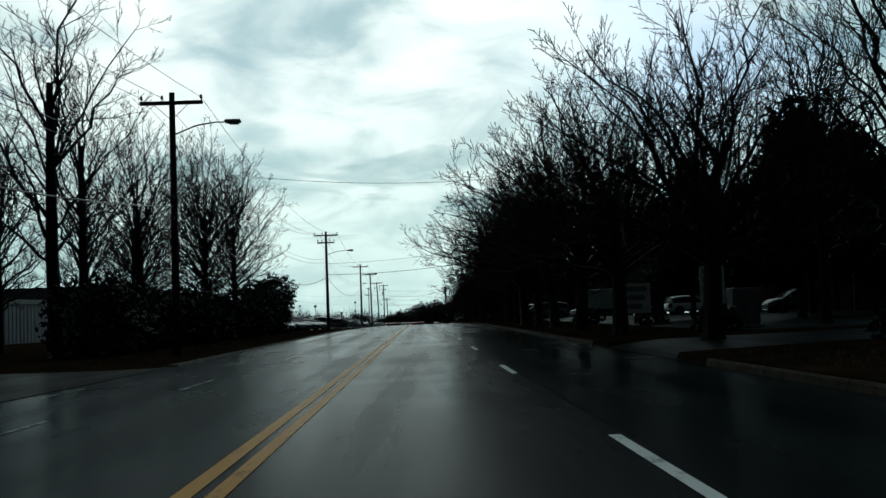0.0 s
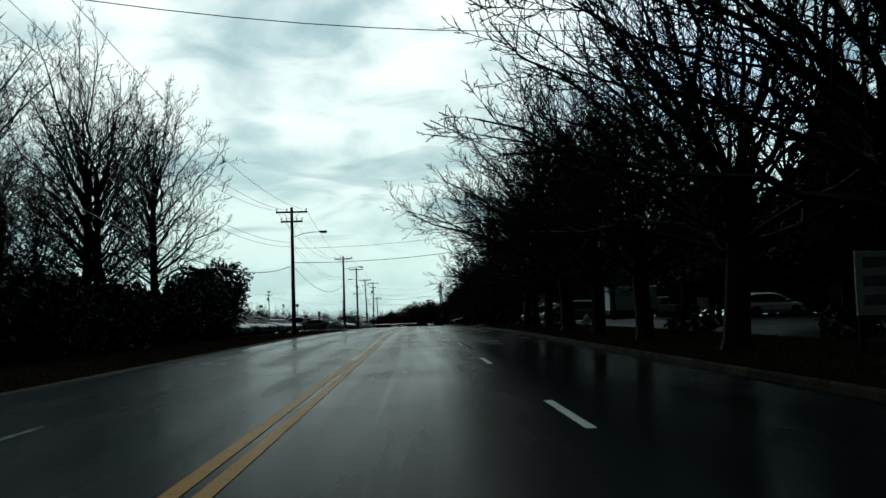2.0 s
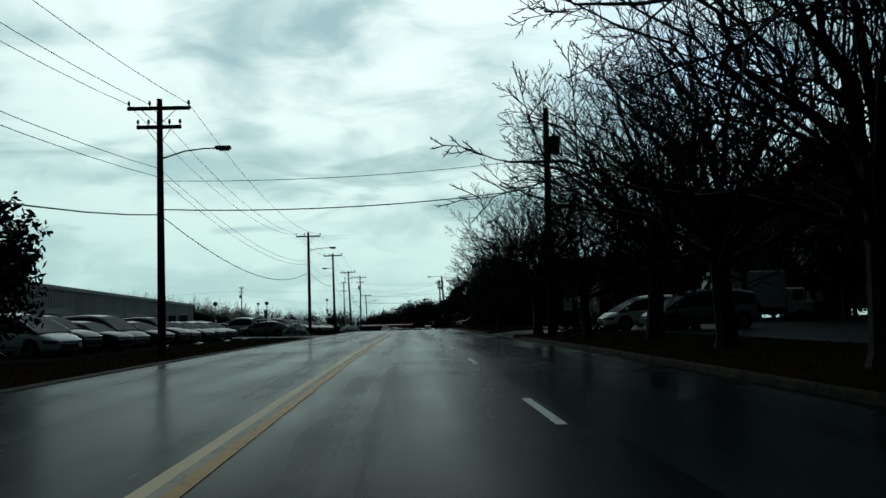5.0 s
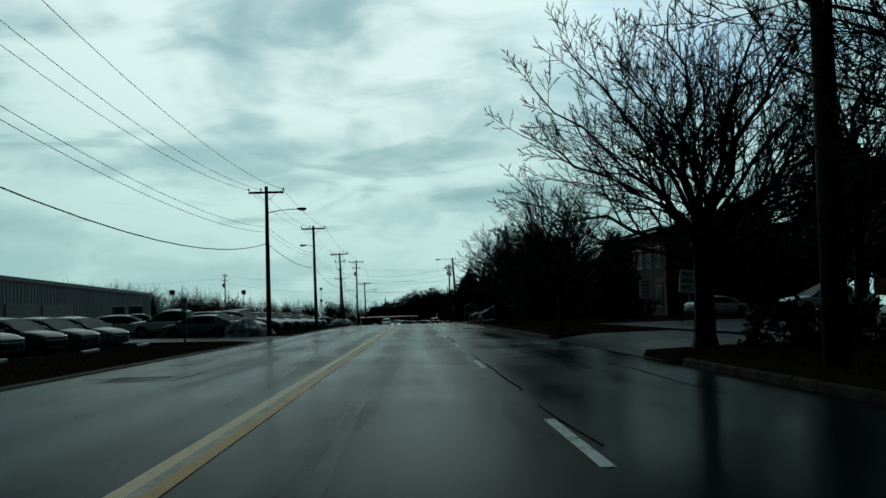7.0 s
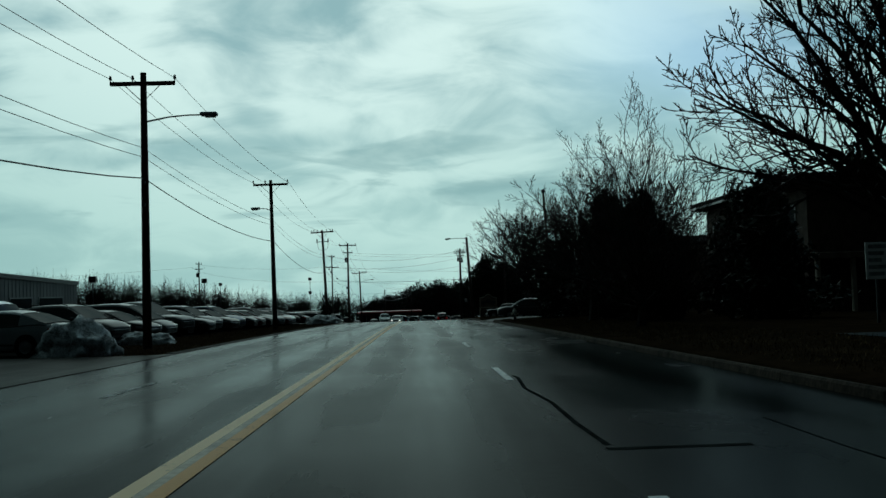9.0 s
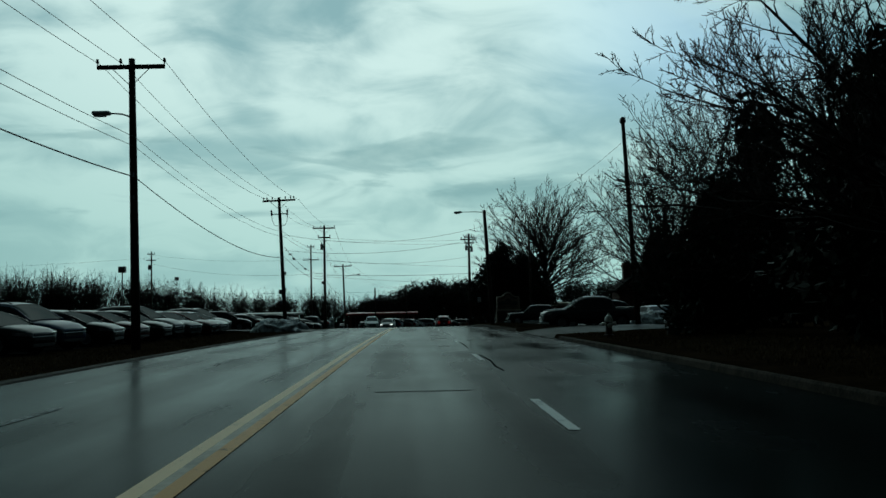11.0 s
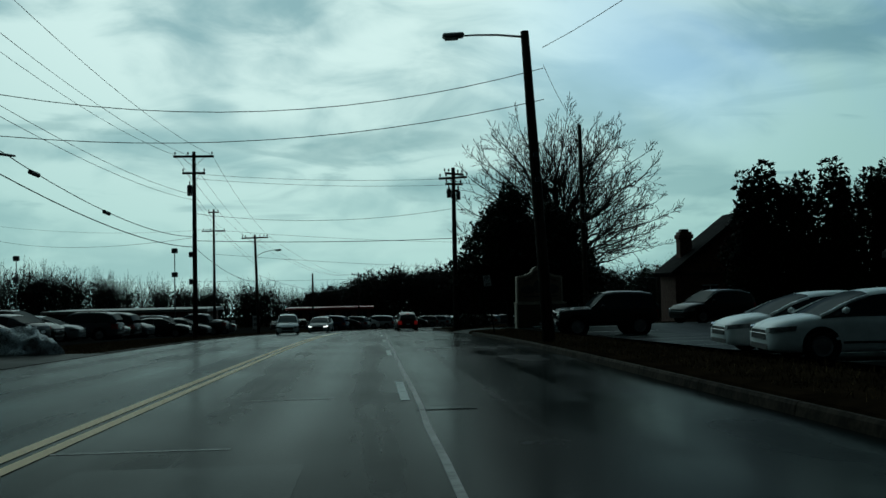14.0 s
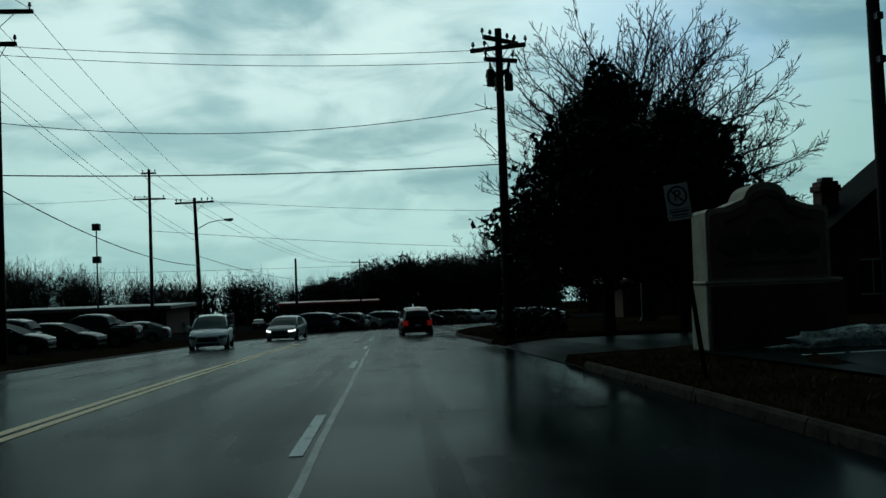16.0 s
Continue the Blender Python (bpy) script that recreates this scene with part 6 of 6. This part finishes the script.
# ---- signs and small things on the verges ----
def monument():
    x0, y0 = 9.87, 233.5
    t = thing("monument_sign", "tan stucco monument sign with a curved crown, plinth front coloured as in shade", "sign", Matrix.Translation((x0, y0, land(x0, y0))) @ Matrix.Rotation(radians(-3), 4, "Z"))
    plinth = part("plinth", boxes((-0.05, 2.36, -0.05, 1.0, -0.15, 1.2), bevel=0.025), M["stucco"], t, "tan stucco plinth")
    # same stucco as the sides; the front's shade is put into this darker sheet
    part("front_panel", boxes((0.02, 2.42, -0.09, -0.045, -0.15, 1.17), bevel=0.01), M["stucco_dark"], plinth, "plinth front coloured dark brown for its shade")
    part("ledge", boxes((-0.08, 2.40, -0.06, 1.03, 1.2, 1.26), bevel=0.02), M["stucco"], t)
    pts = [(0, 1.26), (0, 2.5), (0.06, 2.56), (0.26, 2.58)]
    for i in range(25):
        u = i / 24
        c = abs(u - 0.5) * 2
        z = 2.58 + 0.24 * (0.5 + 0.5 * math.cos(math.pi * c)) ** 0.7 + (0.10 + 0.10 * math.sqrt(1 - (c / 0.42) ** 2) if c < 0.42 else 0)
        pts.append((0.3 + 1.62 * u, z))
    pts += [(1.98, 2.58), (2.16, 2.56), (2.22, 2.5), (2.22, 1.26)]

    def slab(outline, ya, yb):
        bm = bmesh.new()
        a = [bm.verts.new((x, ya, z)) for x, z in outline]
        b = [bm.verts.new((x, yb, z)) for x, z in outline]
        bm.faces.new(a)
        bm.faces.new(b[::-1])
        n3 = len(outline)
        for i in range(n3):
            bm.faces.new((a[i], a[(i + 1) % n3], b[(i + 1) % n3], b[i]))
        return bm
    part("slab", slab(pts, 0.03, 0.92), M["stucco"], t, "tan stucco slab with a curved crown")
    # front shade put into the face's darker stucco, and shading into the dark band
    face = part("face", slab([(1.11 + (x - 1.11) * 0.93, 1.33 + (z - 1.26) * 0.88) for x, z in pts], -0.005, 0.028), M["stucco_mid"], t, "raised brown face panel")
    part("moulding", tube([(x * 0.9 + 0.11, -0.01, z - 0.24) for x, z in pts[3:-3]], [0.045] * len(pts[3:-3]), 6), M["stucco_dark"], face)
    for x, z, w, h in ((0.52, 1.9, 0.36, 0.22), (1.1, 2.04, 0.34, 0.34), (1.7, 1.9, 0.36, 0.24)):
        bm = bmesh.new()
        bmesh.ops.create_icosphere(bm, subdivisions=2, radius=1.0, matrix=Matrix.Translation((x, -0.012, z)) @ Matrix.Diagonal((w, 0.03, h, 1)))
        part("emblem", bm, M["sign_ink"], face, "dark faded emblem")
    part("lettering", boxes((0.3, 1.95, -0.02, -0.006, 1.52, 1.6), bevel=0.004), M["sign_ink"], face)
    return t


monument()


def no_parking(x, y):
    t = thing("no_parking_sign", "white no-parking sign with a ringed letter on a leaning post", "sign", Matrix.Translation((x, y, land(x, y))) @ Matrix.Rotation(radians(-7), 4, "Y"))
    part("post", tube([(0, 0.03, -0.1), (0, 0.03, 2.42)], [0.032, 0.03], 6), M["arch"], t, "dark steel post")
    plate = part("plate", boxes((-0.155, 0.155, -0.008, 0.0, 2.02, 2.48), bevel=0.003), M["sign_white"], t, "white sheet-metal plate")
    ring = bmesh.new()
    for i in range(28):
        a, b = 2 * math.pi * i / 28, 2 * math.pi * (i + 1) / 28
        v = [ring.verts.new((math.cos(q) * r, -0.011, 2.325 + math.sin(q) * r)) for q, r in ((a, 0.105), (b, 0.105), (b, 0.13), (a, 0.13))]
        ring.faces.new(v)
    part("ring", ring, M["sign_ink"], plate)
    curve = bpy.data.curves.new("letter", "FONT")
    curve.body, curve.size, curve.align_x, curve.align_y, curve.extrude = "P", 0.2, "CENTER", "CENTER", 0.001
    curve.materials.append(M["sign_ink"])
    letter = new("letter", curve)
    letter.parent = plate
    letter.matrix_basis = Matrix.Translation((0, -0.012, 2.325)) @ Matrix.Rotation(radians(90), 4, "X")
    part("slash", tube([(-0.08, -0.012, 2.405), (0.08, -0.012, 2.245)], [0.011, 0.011], 4), M["sign_ink"], plate)
    part("border", boxes((-0.13, 0.13, -0.011, -0.008, 2.155, 2.165), (-0.13, 0.13, -0.011, -0.008, 2.05, 2.06)), M["sign_ink"], plate)
    part("text_bar", boxes((-0.12, 0.12, -0.011, -0.008, 2.115, 2.14), (-0.10, 0.10, -0.011, -0.008, 2.075, 2.097)), M["sign_ink"], plate)
    return t


no_parking(8.1, 228.7)


def board(x, y, w, z0, z1, turn, label, lines, posts=2, group="verge signs", tip=0.0):
    t = thing("sign_board", label, "sign", Matrix.Translation((x, y, land(x, y))) @ Matrix.Rotation(radians(turn), 4, "Z"), group)
    for px in ((-w * 0.42, w * 0.42) if posts == 2 else (0,)):
        part("post", boxes((px - 0.045, px + 0.045, 0.02, 0.11, -0.2, z1 - 0.05), bevel=0.008), M["wood"] if posts == 2 else M["dark_steel"], t)
    bm = boxes((-w / 2, w / 2, -0.03, 0.02, z0, z1), bevel=0.006)
    bmesh.ops.rotate(bm, verts=bm.verts, cent=(0, 0, (z0 + z1) / 2), matrix=Matrix.Rotation(radians(tip), 3, "Y"))
    plate = part("board", bm, M["sign_white"], t, "white painted board")
    for i in range(lines):
        z = z1 - (z1 - z0) * (i + 0.6) / (lines + 0.4)
        h = (z1 - z0) / (lines + 0.4) * 0.28
        bm = boxes((-w * 0.38, w * (0.38 - 0.1 * (i % 3)), -0.036, -0.031, z - h, z + h))
        bmesh.ops.rotate(bm, verts=bm.verts, cent=(0, 0, (z0 + z1) / 2), matrix=Matrix.Rotation(radians(tip), 3, "Y"))
        part("text_bar", bm, M["sign_faded"], plate)
    return t


board(10.4, 37.8, 1.15, 0.65, 1.85, 3, "grey two-post sign board with dark lettering on the verge", 3)
board(15.5, 44.0, 1.2, 0.4, 2.7, 2, "tall white sign board with faint lines of lettering", 5)
board(16.2, 141.2, 0.72, 1.35, 2.5, -3, "narrow white sign on a single post with dark lines", 5, 1)
board(16.4, 132.8, 0.95, 1.5, 2.7, 3, "white notice board tilted on its posts", 3, 2, tip=6)
board(-9.6, 131.0, 0.3, 1.6, 2.3, 0, "small dark-lettered sign on a thin post", 2, 1)
board(-13.6, 299.6, 0.4, 0.5, 1.5, 10, "small white upright sign in the yard verge", 1, 1)
board(-15.0, 332.0, 1.1, 0.3, 2.3, 0, "white upright pylon sign beyond the yard", 2, 2)


def cabinet(x, y):
    t = thing("utility_cabinet", "pale grey metal utility cabinet on the verge", "utility cabinet", Matrix.Translation((x, y, land(x, y))))
    body = part("body", boxes((-0.5, 0.5, -0.35, 0.35, 0.1, 1.45), bevel=0.03), M["metal_wall"], t)
    part("plinth", boxes((-0.6, 0.6, -0.45, 0.45, -0.1, 0.12), bevel=0.02), M["concrete"], t)
    for a in (-0.48, 0.02):
        d = part("door", boxes((a, a + 0.46, -0.375, -0.345, 0.18, 1.38), bevel=0.008), M["metal_wall"], t)
        part("handle", boxes((a + 0.36, a + 0.4, -0.4, -0.37, 0.7, 0.85), bevel=0.006), M["dark_steel"], d)
    return t


cabinet(13.3, 33.6)


def hydrant(x, y, label):
    t = thing("fire_hydrant", label, "fire hydrant", Matrix.Translation((x, y, land(x, y))), "hydrants")
    part("barrel", lathe([(0.17, -0.05), (0.17, 0.04), (0.11, 0.06), (0.105, 0.48)], 14), M["hydrant_body"], t, "dark cast-iron barrel")
    part("bonnet", lathe([(0.14, 0.475), (0.14, 0.53), (0.125, 0.6), (0.075, 0.68), (0.035, 0.7), (0.035, 0.76)], 14), M["hydrant"], t, "pale painted bonnet")
    for s in (-1, 1):
        part("outlet", lathe([(0.05, 0), (0.05, 0.1), (0.065, 0.1), (0.065, 0.15), (0.03, 0.17)], 10, Matrix.Translation((s * 0.08, 0, 0.4)) @ Matrix.Rotation(radians(90 * s), 4, "Y")), M["hydrant"], t)
    part("outlet", lathe([(0.07, 0), (0.07, 0.1), (0.085, 0.1), (0.085, 0.15), (0.03, 0.18)], 10, Matrix.Translation((0, -0.08, 0.36)) @ Matrix.Rotation(radians(90), 4, "X")), M["hydrant"], t)
    return t


hydrant(8.15, 173.2, "pale painted fire hydrant beside the driveway")
hydrant(9.2, 61.6, "pale-capped fire hydrant under the street trees")


def snow_mound(x, y, rx, ry, h, seed, label):
    rs = random.Random(seed)
    bm = bmesh.new()
    bmesh.ops.create_icosphere(bm, subdivisions=4, radius=1.0)
    for v in bm.verts:
        p = v.co.copy()
        d = 1 + 0.30 * noise.fractal((p.x * 2 + seed, p.y * 2, p.z * 2), 0.8, 2.2, 6) + 0.16 * noise.noise((p.x * 9 + seed, p.y * 9, p.z * 9)) + 0.10 * noise.noise((p.x * 19, p.y * 19 + seed, p.z * 19))
        v.co = Vector((p.x * rx * d, p.y * ry * d, max(-0.12, p.z * h * d * (1.0 if p.z > 0 else 0.1))))
    ob = part("snow_mound", bm, M["snow"], None, label, smooth=True)
    ob.matrix_basis = Matrix.Translation((x, y, land(x, y)))
    return tagged(ob, label, "snow pile", "snow piles")


snow_mound(-8.7, 141.6, 1.2, 1.1, 1.05, 3, "dirty ploughed snow heap beside the driveway")
snow_mound(-8.0, 208.6, 1.6, 1.4, 0.85, 5, "large dirty ploughed snow heap at the yard edge")
snow_mound(-9.4, 151.0, 1.2, 0.8, 0.5, 7, "small dirty snow heap on the verge")
snow_mound(15.3, 196.8, 1.15, 0.9, 0.8, 11, "ploughed snow heap at the car park edge")
snow_mound(17.6, 196.4, 0.9, 0.7, 0.5, 12, "ploughed snow heap at the car park edge")
snow_mound(12.2, 232.3, 1.5, 0.4, 0.34, 13, "low line of melting snow by the bay")
snow_mound(14.2, 233.2, 1.4, 0.5, 0.42, 14, "low line of melting snow by the bay")
snow_mound(-8.1, 218.6, 1.2, 1.0, 0.85, 15, "dirty snow heap between parked cars")
# kerb wheel stops and pale slabs in the yard
for i, (x, y) in enumerate(((-10.7, 112.3), (-10.6, 120.3), (-10.7, 127.5), (-10.8, 104.6))):
    ob = part("wheel_stop", boxes((-0.09, 0.09, -0.9, 0.9, 0.0, 0.13), bevel=0.03), M["concrete"], None)
    ob.matrix_basis = Matrix.Translation((x, y, land(x, y) + 0.01))
    tagged(ob, "pale concrete wheel stop at the yard edge", "wheel stop", "wheel stops")


# brown grass on the verges
def verge_grass():
    r = np.random.default_rng(4)
    n4 = 110000
    side = r.random(n4) < 0.62
    y = np.where(side, r.uniform(10, 262, n4), r.uniform(26, 250, n4))
    x = np.where(side, r.uniform(7.6, 11.5, n4), r.uniform(-10.3, -5.9, n4))
    ok = np.ones(n4, bool)
    for s, a, b, d in MOUTHS:
        ok &= ~((np.where(side, 1, -1) == s) & (y > a - 0.3) & (y < b + 0.3))
    ok &= ~(side & (y > 190.5) & (y < 234) & (x > 9.5))
    x, y = x[ok], y[ok]
    zz = np.array([land(a, b) for a, b in zip(x, y)])
    n4 = len(x)
    h = r.uniform(0.03, 0.10, n4)
    a = r.uniform(0, 6.28, n4)
    dx, dy = np.cos(a) * 0.012, np.sin(a) * 0.012
    lx, ly = r.normal(0, 0.035, n4), r.normal(0, 0.035, n4)
    v = np.stack([np.stack([x - dx, y - dy, zz - 0.01], 1), np.stack([x + dx, y + dy, zz - 0.01], 1), np.stack([x + lx, y + ly, zz + h], 1)], 1).reshape(-1, 3)
    me = bpy.data.meshes.new("verge_grass")
    me.from_pydata(v.tolist(), [], np.arange(n4 * 3).reshape(-1, 3).tolist())
    me.materials.append(M["grass"])
    tagged(new("verge_grass", me), "short brown winter grass on the verges", "grass", kind="stuff")


verge_grass()
